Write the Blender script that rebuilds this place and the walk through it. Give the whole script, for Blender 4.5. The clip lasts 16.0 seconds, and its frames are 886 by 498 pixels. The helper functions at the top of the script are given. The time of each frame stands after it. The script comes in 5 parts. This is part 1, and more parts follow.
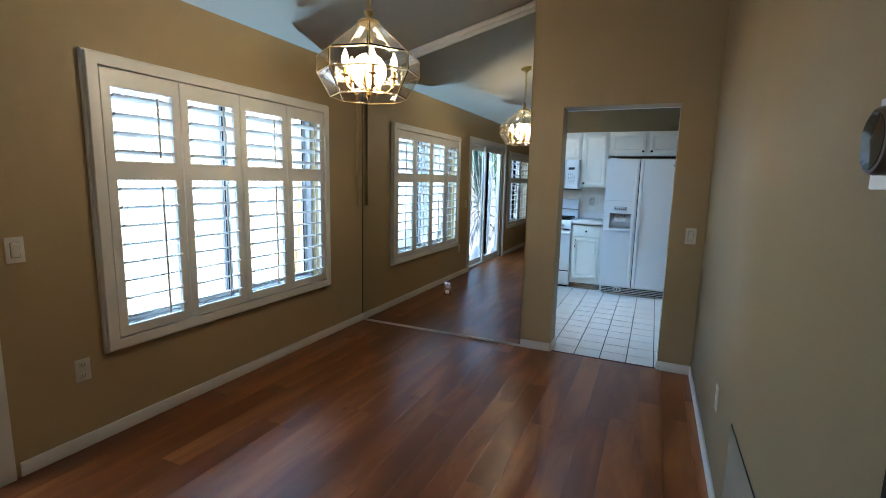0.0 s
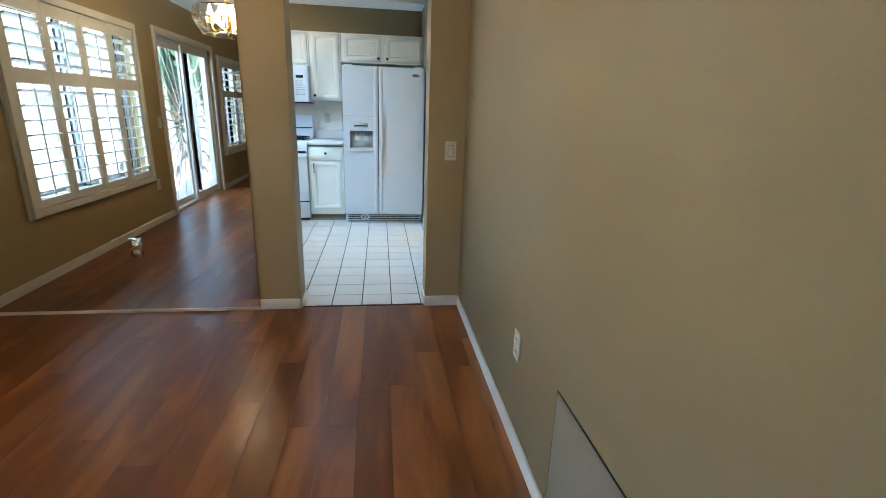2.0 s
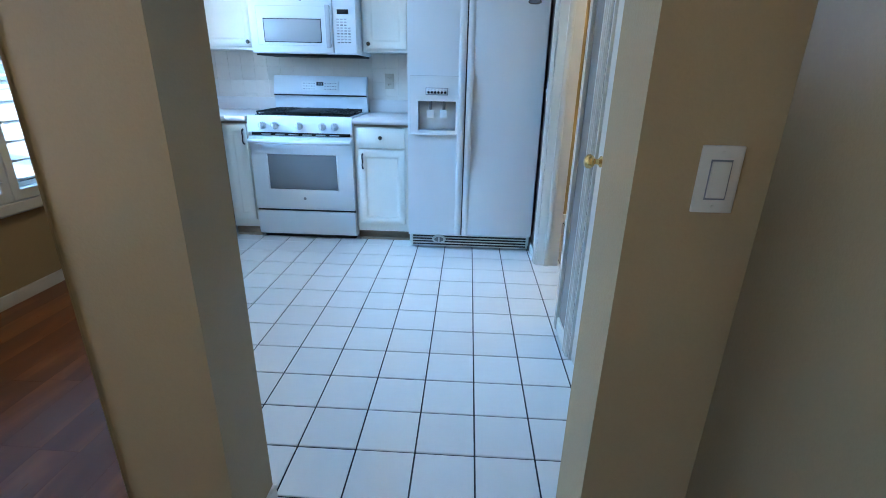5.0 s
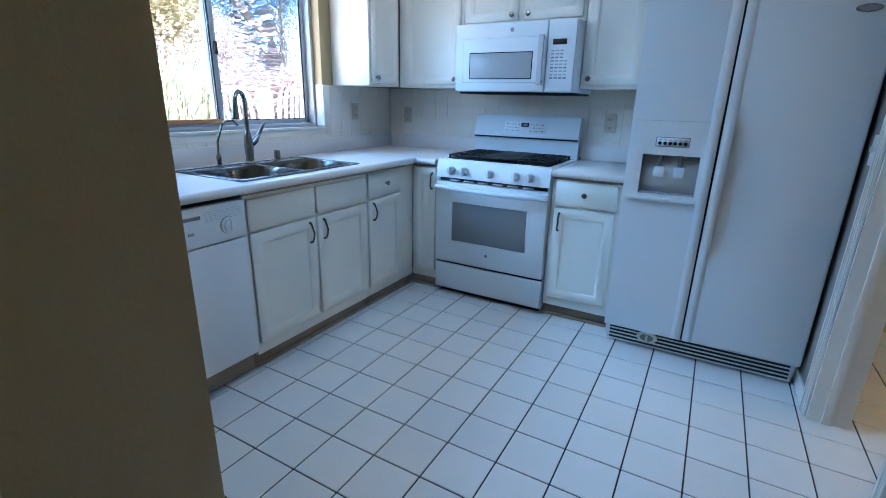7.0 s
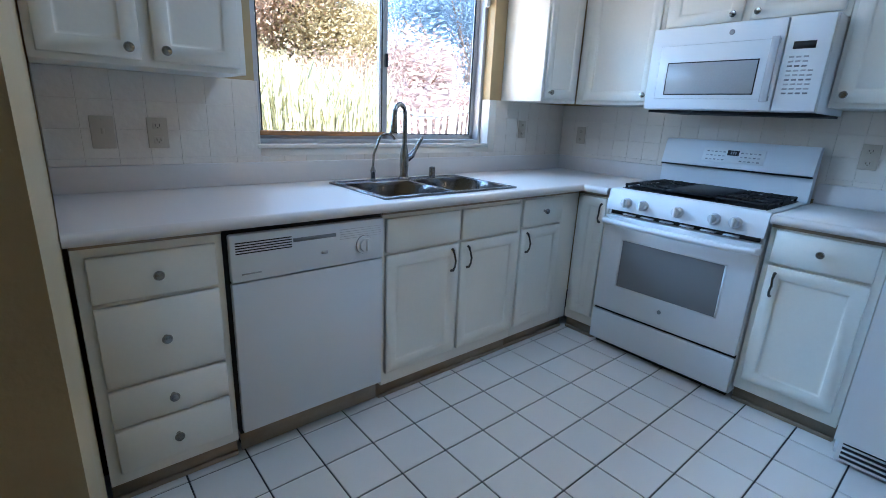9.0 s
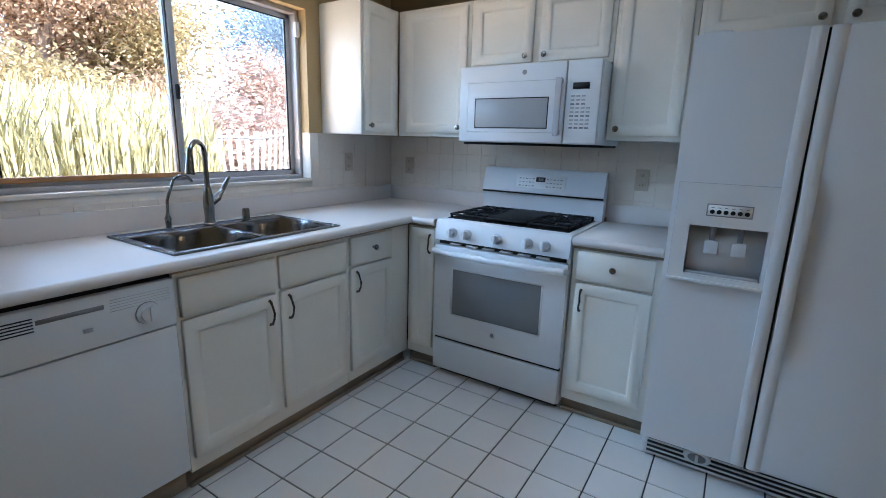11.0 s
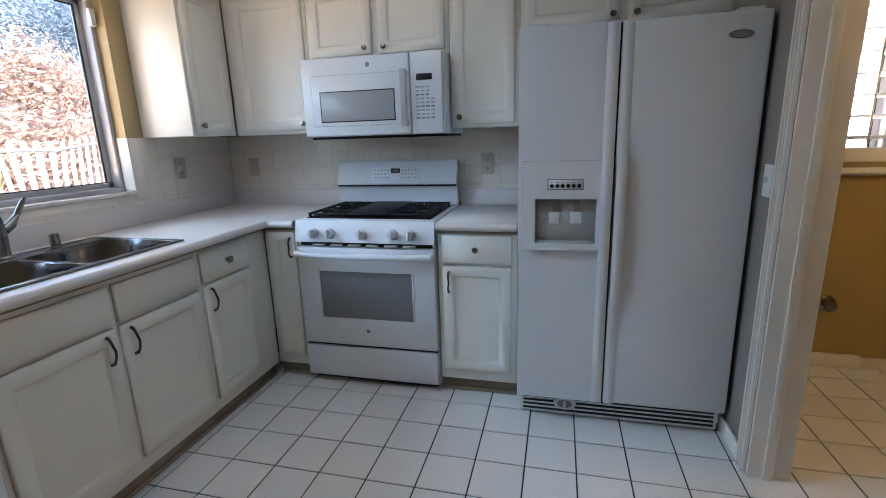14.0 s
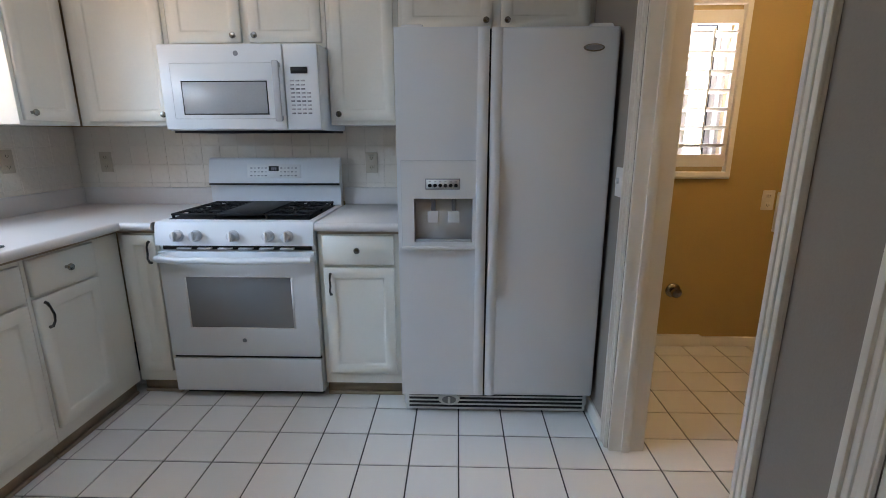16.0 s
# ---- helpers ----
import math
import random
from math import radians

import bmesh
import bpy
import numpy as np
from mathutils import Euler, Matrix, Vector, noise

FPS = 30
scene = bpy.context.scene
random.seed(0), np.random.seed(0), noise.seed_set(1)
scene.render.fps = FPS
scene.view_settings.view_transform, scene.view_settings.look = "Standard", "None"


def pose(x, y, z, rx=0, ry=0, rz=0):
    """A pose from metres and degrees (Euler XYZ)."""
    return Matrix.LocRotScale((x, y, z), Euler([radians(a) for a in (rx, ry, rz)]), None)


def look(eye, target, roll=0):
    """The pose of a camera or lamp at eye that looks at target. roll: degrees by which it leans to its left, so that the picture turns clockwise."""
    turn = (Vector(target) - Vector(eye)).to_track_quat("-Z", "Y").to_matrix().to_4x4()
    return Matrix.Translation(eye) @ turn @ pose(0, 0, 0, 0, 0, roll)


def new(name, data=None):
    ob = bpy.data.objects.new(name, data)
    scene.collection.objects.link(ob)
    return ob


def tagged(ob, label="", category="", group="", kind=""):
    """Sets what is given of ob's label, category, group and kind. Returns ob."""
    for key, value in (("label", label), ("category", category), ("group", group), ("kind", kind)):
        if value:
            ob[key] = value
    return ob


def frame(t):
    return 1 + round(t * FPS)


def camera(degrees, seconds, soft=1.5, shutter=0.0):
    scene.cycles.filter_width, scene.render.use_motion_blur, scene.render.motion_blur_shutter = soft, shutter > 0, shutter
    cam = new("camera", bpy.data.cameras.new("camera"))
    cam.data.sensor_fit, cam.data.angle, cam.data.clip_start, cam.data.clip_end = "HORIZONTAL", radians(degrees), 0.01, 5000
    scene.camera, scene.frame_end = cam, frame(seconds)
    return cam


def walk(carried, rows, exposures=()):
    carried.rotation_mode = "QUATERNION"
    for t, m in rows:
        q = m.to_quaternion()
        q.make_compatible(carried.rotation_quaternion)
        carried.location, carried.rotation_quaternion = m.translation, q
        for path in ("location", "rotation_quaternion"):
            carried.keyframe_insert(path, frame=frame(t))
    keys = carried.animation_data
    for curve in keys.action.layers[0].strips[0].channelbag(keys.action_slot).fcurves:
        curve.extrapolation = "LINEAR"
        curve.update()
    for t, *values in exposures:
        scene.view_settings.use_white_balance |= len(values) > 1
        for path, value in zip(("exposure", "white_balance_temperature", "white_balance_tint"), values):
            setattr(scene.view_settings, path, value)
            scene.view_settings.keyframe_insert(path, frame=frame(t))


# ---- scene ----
cam = camera(87.2, 16.0, soft=0.9)
PATH = [
    (0, (0.529, 0.43, 1.433), (-0.285, 2.233, 1.137), 1.3),
    (0.5, (0.533, 0.554, 1.351), (0.055, 2.425, 0.829), 0.2),
    (1, (0.532, 0.802, 1.303), (0.371, 2.692, 0.669), 0.4),
    (1.5, (0.439, 1.045, 1.296), (0.56, 2.956, 0.716), 1.4),
    (2, (0.342, 1.304, 1.307), (0.608, 3.202, 0.735), 1.9),
    (2.5, (0.34, 1.681, 1.319), (0.517, 3.604, 0.798), 1.2),
    (3, (0.304, 2.079, 1.313), (0.489, 4.007, 0.816), 2.4),
    (3.2, (0.288, 2.234, 1.335), (0.49, 4.161, 0.841), 2.4),
    (5.3, (0.39, 3.64, 1.214), (0.166, 5.496, 0.501), 1.3),
    (5.5, (0.428, 3.753, 1.219), (0.098, 5.595, 0.512), 1.6),
    (6, (0.414, 3.948, 1.223), (-0.082, 5.767, 0.557), 1.8),
    (6.5, (0.343, 4.117, 1.271), (-0.19, 5.95, 0.673), 1.4),
    (7, (0.309, 4.191, 1.281), (-0.627, 5.852, 0.676), 1.3),
    (7.5, (0.308, 4.248, 1.244), (-0.973, 5.667, 0.657), -0.6),
    (8, (0.216, 4.323, 1.261), (-1.179, 5.644, 0.707), 1.2),
    (8.2, (0.181, 4.359, 1.261), (-1.21, 5.675, 0.684), 1.9),
    (10.3, (0.101, 4.647, 1.288), (-1.471, 5.797, 0.835), 3.4),
    (10.5, (0.111, 4.661, 1.296), (-1.318, 5.991, 0.861), 3.4),
    (11, (0.156, 4.697, 1.331), (-0.882, 6.349, 0.889), 1.7),
    (11.5, (0.148, 4.689, 1.329), (-0.574, 6.496, 0.867), -0.3),
    (12, (0.139, 4.685, 1.331), (-0.452, 6.537, 0.859), -0.6),
    (12.5, (0.13, 4.678, 1.336), (-0.399, 6.55, 0.871), -0.6),
    (13, (0.121, 4.672, 1.331), (-0.362, 6.559, 0.878), -1.3),
    (13.5, (0.12, 4.675, 1.327), (-0.365, 6.56, 0.864), -1.8),
    (14, (0.112, 4.678, 1.326), (-0.365, 6.563, 0.859), -1.8),
    (14.5, (0.103, 4.68, 1.318), (-0.395, 6.557, 0.841), -1.7),
    (15, (0.118, 4.69, 1.309), (-0.349, 6.572, 0.819), -1.5),
    (15.5, (0.165, 4.707, 1.305), (-0.052, 6.63, 0.803), -0.2),
    (16, (0.198, 4.71, 1.318), (0.139, 6.653, 0.845), -0.1),
]
EXPOSURES = [(0.0, 2.58, 5300, 8), (0.5, 2.54, 5300, 8), (1.2, 2.74, 5550, 8), (2.0, 3.06, 5900, 8), (3.2, 2.8, 5050, 8), (5.3, 2.82, 4700, 8),
             (6.0, 2.6, 4650, 8), (7.0, 2.15, 4780, 10), (8.2, 2.1, 5000, 12), (10.5, 1.85, 5650, 16), (12.0, 1.74, 6050, 18), (14.0, 1.78, 6400, 20), (16.0, 1.9, 6800, 22)]
walk(cam, [(t, look(eye, target, roll)) for t, eye, target, roll in PATH], EXPOSURES)

# ---------- world and light ----------
world = bpy.data.worlds.new("sky")
scene.world = world
world.use_nodes = True
wn = world.node_tree.nodes
sky = wn.new("ShaderNodeTexSky")
sky.sky_type, sky.sun_disc = "NISHITA", False
sky.sun_elevation, sky.sun_rotation = radians(48), radians(125)
wn["Background"].inputs[1].default_value = 0.15
world.node_tree.links.new(sky.outputs[0], wn["Background"].inputs[0])


def lamp(name, kind, m, energy, color, **more):
    data = bpy.data.lights.new(name, kind)
    data.energy, data.color = energy, color
    for key, value in more.items():
        if key == "size":
            data.size = value
        elif key == "size_y":
            data.shape, data.size_y = "RECTANGLE", value
        elif key == "radius":
            data.shadow_soft_size = value
        elif key == "angle":
            data.angle = value
    ob = new(name, data)
    ob.matrix_world = m
    return ob


DAY = (0.74, 0.88, 1.0)
lamp("sun", "SUN", look((6.5, -4.5, 9), (0, 0, 0)), 5.0, (1.0, 0.95, 0.86), angle=radians(0.5))
# area lamps in place of sky light, in or outside the openings, facing inward
lamp("dining_window_skylight", "AREA", look((-2.33, 2.77, 1.22), (0, 2.77, 1.0)), 1.2, DAY, size=1.7, size_y=1.4)
lamp("patio_door_skylight", "AREA", look((-3.15, 0.3, 2.75), (-0.6, 0.8, 0.2)), 7.0, DAY, size=2.0, size_y=1.0)
lamp("living_window_skylight", "AREA", look((-2.33, -1.35, 1.25), (0, -1.35, 1.0)), 0.9, DAY, size=1.3, size_y=1.3)
# two lamps added outside the kitchen window, out of view, for its sky light
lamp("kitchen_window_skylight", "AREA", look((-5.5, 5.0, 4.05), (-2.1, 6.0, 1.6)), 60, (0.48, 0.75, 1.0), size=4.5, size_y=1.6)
lamp("kitchen_side_sky_fill", "AREA", look((-5.4, 3.5, 2.55), (-0.6, 6.9, 1.3)), 22, (0.48, 0.75, 1.0), size=3.0, size_y=1.5)
# warm lamp hidden below the sill, added in place of ground bounce
lamp("kitchen_bounce_fill", "AREA", look((-3.0, 5.6, 0.55), (-1.3, 6.6, 2.0)), 18, (1.0, 0.75, 0.48), size=1.9, size_y=0.6)
# cool fill from an assumed ceiling lamp, out of view
lamp("kitchen_ceiling_fill", "AREA", pose(-0.85, 5.85, 2.365), 2.5, (0.46, 0.73, 1.0), size=1.15, size_y=0.30)
lamp("laundry_window_skylight", "AREA", look((1.55, 7.66, 1.6), (1.55, 6.0, 1.2)), 6.0, (0.95, 0.97, 1.0), size=0.42, size_y=0.8)
lamp("laundry_lamp_light", "POINT", pose(1.9, 6.5, 2.2), 4.6, (1.0, 0.72, 0.38), radius=0.12)
lamp("chandelier_light", "POINT", pose(-0.941, 2.657, 2.00), 3.8, (1.0, 0.72, 0.42), radius=0.10)

# ---------- materials ----------


def mat(name, color, rough=0.5, metal=0.0, var=0.06, scale=6.0, bump=0.0, bscale=120.0, coat=0.0, piece=0.0, spec=0.5, rvar=0.0):
    """A painted or plain surface: colour with slow and fine variation, fine relief, wear in the gloss; piece: difference from object to object."""
    m = bpy.data.materials.new(name)
    m.use_nodes = True
    nt = m.node_tree
    n, link = nt.nodes, nt.links.new
    bsdf = n["Principled BSDF"]
    co = n.new("ShaderNodeTexCoord")
    big = n.new("ShaderNodeTexNoise")
    big.inputs["Scale"].default_value, big.inputs["Detail"].default_value = scale, 6
    fine = n.new("ShaderNodeTexNoise")
    fine.inputs["Scale"].default_value, fine.inputs["Detail"].default_value = bscale, 3
    for t in (big, fine):
        link(co.outputs["Object"], t.inputs["Vector"])
    add = n.new("ShaderNodeMath")
    add.operation = "MULTIPLY_ADD"
    link(fine.outputs["Fac"], add.inputs[0])
    add.inputs[1].default_value = 0.35
    link(big.outputs["Fac"], add.inputs[2])
    val = n.new("ShaderNodeMapRange")
    link(add.outputs[0], val.inputs["Value"])
    val.inputs["From Min"].default_value, val.inputs["From Max"].default_value = 0.35, 1.0
    val.inputs["To Min"].default_value, val.inputs["To Max"].default_value = 1 - var, 1 + var
    hsv = n.new("ShaderNodeHueSaturation")
    hsv.inputs["Color"].default_value = (*color, 1)
    if piece:
        info = n.new("ShaderNodeObjectInfo")
        pv = n.new("ShaderNodeMapRange")
        link(info.outputs["Random"], pv.inputs["Value"])
        pv.inputs["To Min"].default_value, pv.inputs["To Max"].default_value = 1 - piece, 1 + piece
        mul = n.new("ShaderNodeMath")
        mul.operation = "MULTIPLY"
        link(val.outputs[0], mul.inputs[0])
        link(pv.outputs[0], mul.inputs[1])
        link(mul.outputs[0], hsv.inputs["Value"])
    else:
        link(val.outputs[0], hsv.inputs["Value"])
    link(hsv.outputs[0], bsdf.inputs["Base Color"])
    bsdf.inputs["Metallic"].default_value = metal
    bsdf.inputs["Specular IOR Level"].default_value = spec
    rr = n.new("ShaderNodeMapRange")
    link(big.outputs["Fac"], rr.inputs["Value"])
    rr.inputs["From Min"].default_value, rr.inputs["From Max"].default_value = 0.3, 0.7
    rr.inputs["To Min"].default_value, rr.inputs["To Max"].default_value = max(0.02, rough - rvar), min(1, rough + rvar)
    link(rr.outputs[0], bsdf.inputs["Roughness"])
    bsdf.inputs["Coat Weight"].default_value = coat
    if bump:
        b = n.new("ShaderNodeBump")
        b.inputs["Strength"].default_value, b.inputs["Distance"].default_value = bump, 0.003
        link(fine.outputs["Fac"], b.inputs["Height"])
        link(b.outputs[0], bsdf.inputs["Normal"])
    return m


def glow(name, color, strength):
    m = bpy.data.materials.new(name)
    m.use_nodes = True
    b = m.node_tree.nodes["Principled BSDF"]
    b.inputs["Base Color"].default_value = (*color, 1)
    b.inputs["Emission Color"].default_value = (*color, 1)
    b.inputs["Emission Strength"].default_value = strength
    return m


def clear_glass(name, tint=(1, 1, 1), rough=0.0, ior=1.45):
    m = bpy.data.materials.new(name)
    m.use_nodes = True
    b = m.node_tree.nodes["Principled BSDF"]
    b.inputs["Base Color"].default_value = (*tint, 1)
    b.inputs["Roughness"].default_value, b.inputs["IOR"].default_value = rough, ior
    b.inputs["Transmission Weight"].default_value = 1.0
    return m


def wood_planks():
    """Red-brown laminate: grain drawn out along y, several tones inside a board and from board to board."""
    m = bpy.data.materials.new("laminate_wood")
    m.use_nodes = True
    n, link = m.node_tree.nodes, m.node_tree.links.new
    bsdf = n["Principled BSDF"]
    co, info = n.new("ShaderNodeTexCoord"), n.new("ShaderNodeObjectInfo")
    shift = n.new("ShaderNodeVectorMath")
    shift.operation = "MULTIPLY_ADD"
    comb = n.new("ShaderNodeCombineXYZ")
    for i in range(3):
        link(info.outputs["Random"], comb.inputs[i])
    link(comb.outputs[0], shift.inputs[0])
    shift.inputs[1].default_value = (37, 91, 13)
    link(co.outputs["Object"], shift.inputs[2])
    def grain(scale, stretch, detail):
        mp = n.new("ShaderNodeMapping")
        mp.inputs["Scale"].default_value = stretch
        link(shift.outputs[0], mp.inputs["Vector"])
        t = n.new("ShaderNodeTexNoise")
        t.inputs["Scale"].default_value, t.inputs["Detail"].default_value = scale, detail
        t.inputs["Distortion"].default_value = 0.6
        link(mp.outputs[0], t.inputs["Vector"])
        return t
    broad, fine = grain(1.5, (4.2, 0.75, 1), 3), grain(30, (4.5, 0.16, 1), 6)
    mix = n.new("ShaderNodeMath")
    mix.operation = "MULTIPLY_ADD"
    link(fine.outputs["Fac"], mix.inputs[0])
    mix.inputs[1].default_value = 0.05
    link(broad.outputs["Fac"], mix.inputs[2])
    tone = n.new("ShaderNodeMath")
    tone.operation = "MULTIPLY_ADD"
    link(info.outputs["Random"], tone.inputs[0])
    tone.inputs[1].default_value = 0.20
    link(mix.outputs[0], tone.inputs[2])
    ramp = n.new("ShaderNodeValToRGB")
    link(tone.outputs[0], ramp.inputs[0])
    e = ramp.color_ramp.elements
    e[0].position, e[0].color = 0.29, (0.088, 0.023, 0.006, 1)
    e[1].position, e[1].color = 0.90, (0.36, 0.132, 0.033, 1)
    k = e.new(0.62)
    k.color = (0.170, 0.050, 0.012, 1)
    link(ramp.outputs[0], bsdf.inputs["Base Color"])
    r = n.new("ShaderNodeMapRange")
    link(fine.outputs["Fac"], r.inputs["Value"])
    r.inputs["To Min"].default_value, r.inputs["To Max"].default_value = 0.24, 0.36
    link(r.outputs[0], bsdf.inputs["Roughness"])
    bsdf.inputs["Specular IOR Level"].default_value = 0.5
    b = n.new("ShaderNodeBump")
    b.inputs["Strength"].default_value, b.inputs["Distance"].default_value = 0.05, 0.002
    link(fine.outputs["Fac"], b.inputs["Height"])
    link(b.outputs[0], bsdf.inputs["Normal"])
    return m


TAN = mat("tan_wall_paint", (0.392, 0.294, 0.150), 0.48, var=0.07, scale=1.6, bump=0.22, bscale=160, spec=0.28, rvar=0.06)
TAUPE = mat("taupe_kitchen_paint", (0.262, 0.237, 0.209), 0.5, var=0.08, scale=1.6, bump=0.22, bscale=160, spec=0.28, rvar=0.06)
MUSTARD = mat("mustard_wall_paint", (0.40, 0.285, 0.10), 0.5, var=0.07, scale=2, bump=0.2, bscale=160)
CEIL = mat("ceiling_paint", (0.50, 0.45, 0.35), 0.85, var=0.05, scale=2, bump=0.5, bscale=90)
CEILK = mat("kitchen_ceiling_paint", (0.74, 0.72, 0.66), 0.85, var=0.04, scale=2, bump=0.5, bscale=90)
TRIM = mat("white_trim_paint", (0.72, 0.70, 0.64), 0.38, var=0.05, scale=7, bump=0.08, bscale=60)
WOOD = wood_planks()
GROUTW = mat("dark_underlay", (0.075, 0.030, 0.013), 0.9)
TILE = mat("white_floor_tile", (0.70, 0.70, 0.68), 0.26, var=0.02, scale=3, bump=0.05, bscale=40, piece=0.035, rvar=0.08)
GROUT = mat("dark_grout", (0.030, 0.032, 0.035), 0.9, var=0.25, scale=12, bump=0.4)
WTILE = mat("backsplash_tile", (0.74, 0.68, 0.60), 0.07, var=0.03, scale=12, bump=0.9, bscale=34, piece=0.02)
WGROUT = mat("light_grout", (0.73, 0.67, 0.59), 0.7, var=0.06)
CAB = mat("cream_cabinet_paint", (0.78, 0.762, 0.685), 0.40, var=0.045, scale=4, bump=0.07, bscale=70, rvar=0.07)
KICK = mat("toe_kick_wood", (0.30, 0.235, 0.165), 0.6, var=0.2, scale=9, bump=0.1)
COUNTER = mat("pale_laminate_counter", (0.66, 0.62, 0.59), 0.30, var=0.02, scale=45, bump=0.03, bscale=300, rvar=0.02)
WHITE = mat("white_appliance_enamel", (0.70, 0.725, 0.745), 0.30, var=0.012, scale=2, bump=0.05, bscale=260, rvar=0.015)
WPLAST = mat("white_plastic", (0.72, 0.73, 0.73), 0.42, var=0.03)
GREYW = mat("oven_window_glass", (0.20, 0.205, 0.21), 0.12, var=0.04, scale=2)
MWGLASS = mat("microwave_window_screen", (0.36, 0.37, 0.38), 0.2, var=0.05, scale=160)
DARK = mat("black_gap", (0.012, 0.012, 0.013), 0.6)
IRON = mat("black_cast_iron", (0.010, 0.010, 0.011), 0.50, var=0.2, bump=0.2, spec=0.2)
UMBER = mat("near_black_umber", (0.012, 0.008, 0.005), 0.6, var=0.3, scale=6, spec=0.2)
NICKEL = mat("brushed_nickel", (0.27, 0.258, 0.24), 0.26, 1.0, var=0.06, scale=30)
STEEL = mat("stainless_steel", (0.20, 0.20, 0.205), 0.19, 1.0, var=0.08, scale=14, bump=0.05, bscale=200, rvar=0.08)
BRASS = mat("polished_brass", (0.78, 0.55, 0.20), 0.18, 1.0, var=0.05)
GOLD = mat("aged_brass_came", (0.62, 0.46, 0.18), 0.28, 1.0, var=0.12, scale=20)
ALU = mat("grey_window_aluminium", (0.44, 0.44, 0.45), 0.4, 0.25, var=0.06)
IVORY = mat("ivory_switch_plastic", (0.66, 0.62, 0.52), 0.4, var=0.03)
BAR = mat("wooden_security_bar", (0.36, 0.17, 0.06), 0.55, var=0.25, scale=18)
GREYP = mat("grey_print", (0.22, 0.23, 0.25), 0.5)
LINE = mat("pale_grey_line", (0.45, 0.46, 0.48), 0.5)
PEWTER = mat("dark_pewter", (0.30, 0.285, 0.265), 0.22, 1.0, var=0.08, scale=30)
PULL = mat("dark_nickel_pull", (0.13, 0.125, 0.12), 0.24, 1.0, var=0.08, scale=30)
FLATDOOR = mat("grey_access_panel_paint", (0.245, 0.205, 0.142), 0.75, var=0.05, scale=3, bump=0.2, spec=0.15)
MIRROR = mat("silvered_mirror", (0.82, 0.84, 0.82), 0.012, 1.0, var=0.0)
PANE = clear_glass("window_glass", (1, 1, 1), 0.0, 1.02)
FACET = clear_glass("bevelled_glass", (1.0, 0.985, 0.95), 0.01, 1.48)
KNOBW = mat("grey_white_knob_plastic", (0.50, 0.52, 0.55), 0.35, var=0.03)
BULB = glow("bulb_glow", (1.0, 0.80, 0.50), 5.0)
ALMOND = mat("almond_outlet_plastic", (0.50, 0.44, 0.35), 0.4, var=0.03)

# ---------- mesh tools ----------
BOXES = ((0, 1, 3, 2), (4, 6, 7, 5), (0, 4, 5, 1), (2, 3, 7, 6), (0, 2, 6, 4), (1, 5, 7, 3))


def box(bm, x0, x1, y0, y1, z0, z1, bevel=0.0, seg=2):
    x0, x1, y0, y1, z0, z1 = min(x0, x1), max(x0, x1), min(y0, y1), max(y0, y1), min(z0, z1), max(z0, z1)
    v = [bm.verts.new((x, y, z)) for x in (x0, x1) for y in (y0, y1) for z in (z0, z1)]
    f = [bm.faces.new([v[i] for i in q]) for q in BOXES]
    if bevel:
        edges = list({e for q in f for e in q.edges})
        bmesh.ops.bevel(bm, geom=edges, offset=min(bevel, 0.49 * min(x1 - x0, y1 - y0, z1 - z0)), segments=seg, profile=0.5, affect="EDGES")
    return bm


def B(*a, bevel=0.0, seg=2):
    return box(bmesh.new(), *a, bevel=bevel, seg=seg)


def rod(bm, p0, p1, r0, r1=None, seg=14):
    p0, p1 = Vector(p0), Vector(p1)
    d = p1 - p0
    m = Matrix.Translation((p0 + p1) / 2) @ d.to_track_quat("Z", "Y").to_matrix().to_4x4()
    bmesh.ops.create_cone(bm, cap_ends=True, segments=seg, radius1=r0, radius2=r0 if r1 is None else r1, depth=d.length, matrix=m)
    return bm


def tube(bm, pts, r, seg=10):
    """A bent round bar through the points; r: one radius, or one for each point."""
    pts = [Vector(p) for p in pts]
    rs = r if isinstance(r, (list, tuple)) else [r] * len(pts)
    rings, up = [], Vector((0.31, 0.52, 0.79))
    for i, p in enumerate(pts):
        d = (pts[min(i + 1, len(pts) - 1)] - pts[max(i - 1, 0)]).normalized()
        a = d.cross(up).normalized()
        b = d.cross(a)
        rings.append([bm.verts.new(p + rs[i] * (math.cos(t) * a + math.sin(t) * b)) for t in (2 * math.pi * k / seg for k in range(seg))])
    for a, b in zip(rings, rings[1:]):
        for k in range(seg):
            bm.faces.new((a[k], a[(k + 1) % seg], b[(k + 1) % seg], b[k]))
    bm.faces.new(rings[0][::-1])
    bm.faces.new(rings[-1])
    bmesh.ops.recalc_face_normals(bm, faces=bm.faces)
    return bm


def lathe(bm, profile, m=Matrix(), seg=20):
    """Turns (radius, height) pairs round the local z axis."""
    rings = [[bm.verts.new(m @ Vector((max(r, 1e-4) * math.cos(t), max(r, 1e-4) * math.sin(t), h))) for t in (2 * math.pi * k / seg for k in range(seg))] for r, h in profile]
    for a, b in zip(rings, rings[1:]):
        for k in range(seg):
            bm.faces.new((a[k], a[(k + 1) % seg], b[(k + 1) % seg], b[k]))
    bm.faces.new(rings[0][::-1])
    bm.faces.new(rings[-1])
    bmesh.ops.recalc_face_normals(bm, faces=bm.faces)
    return bm


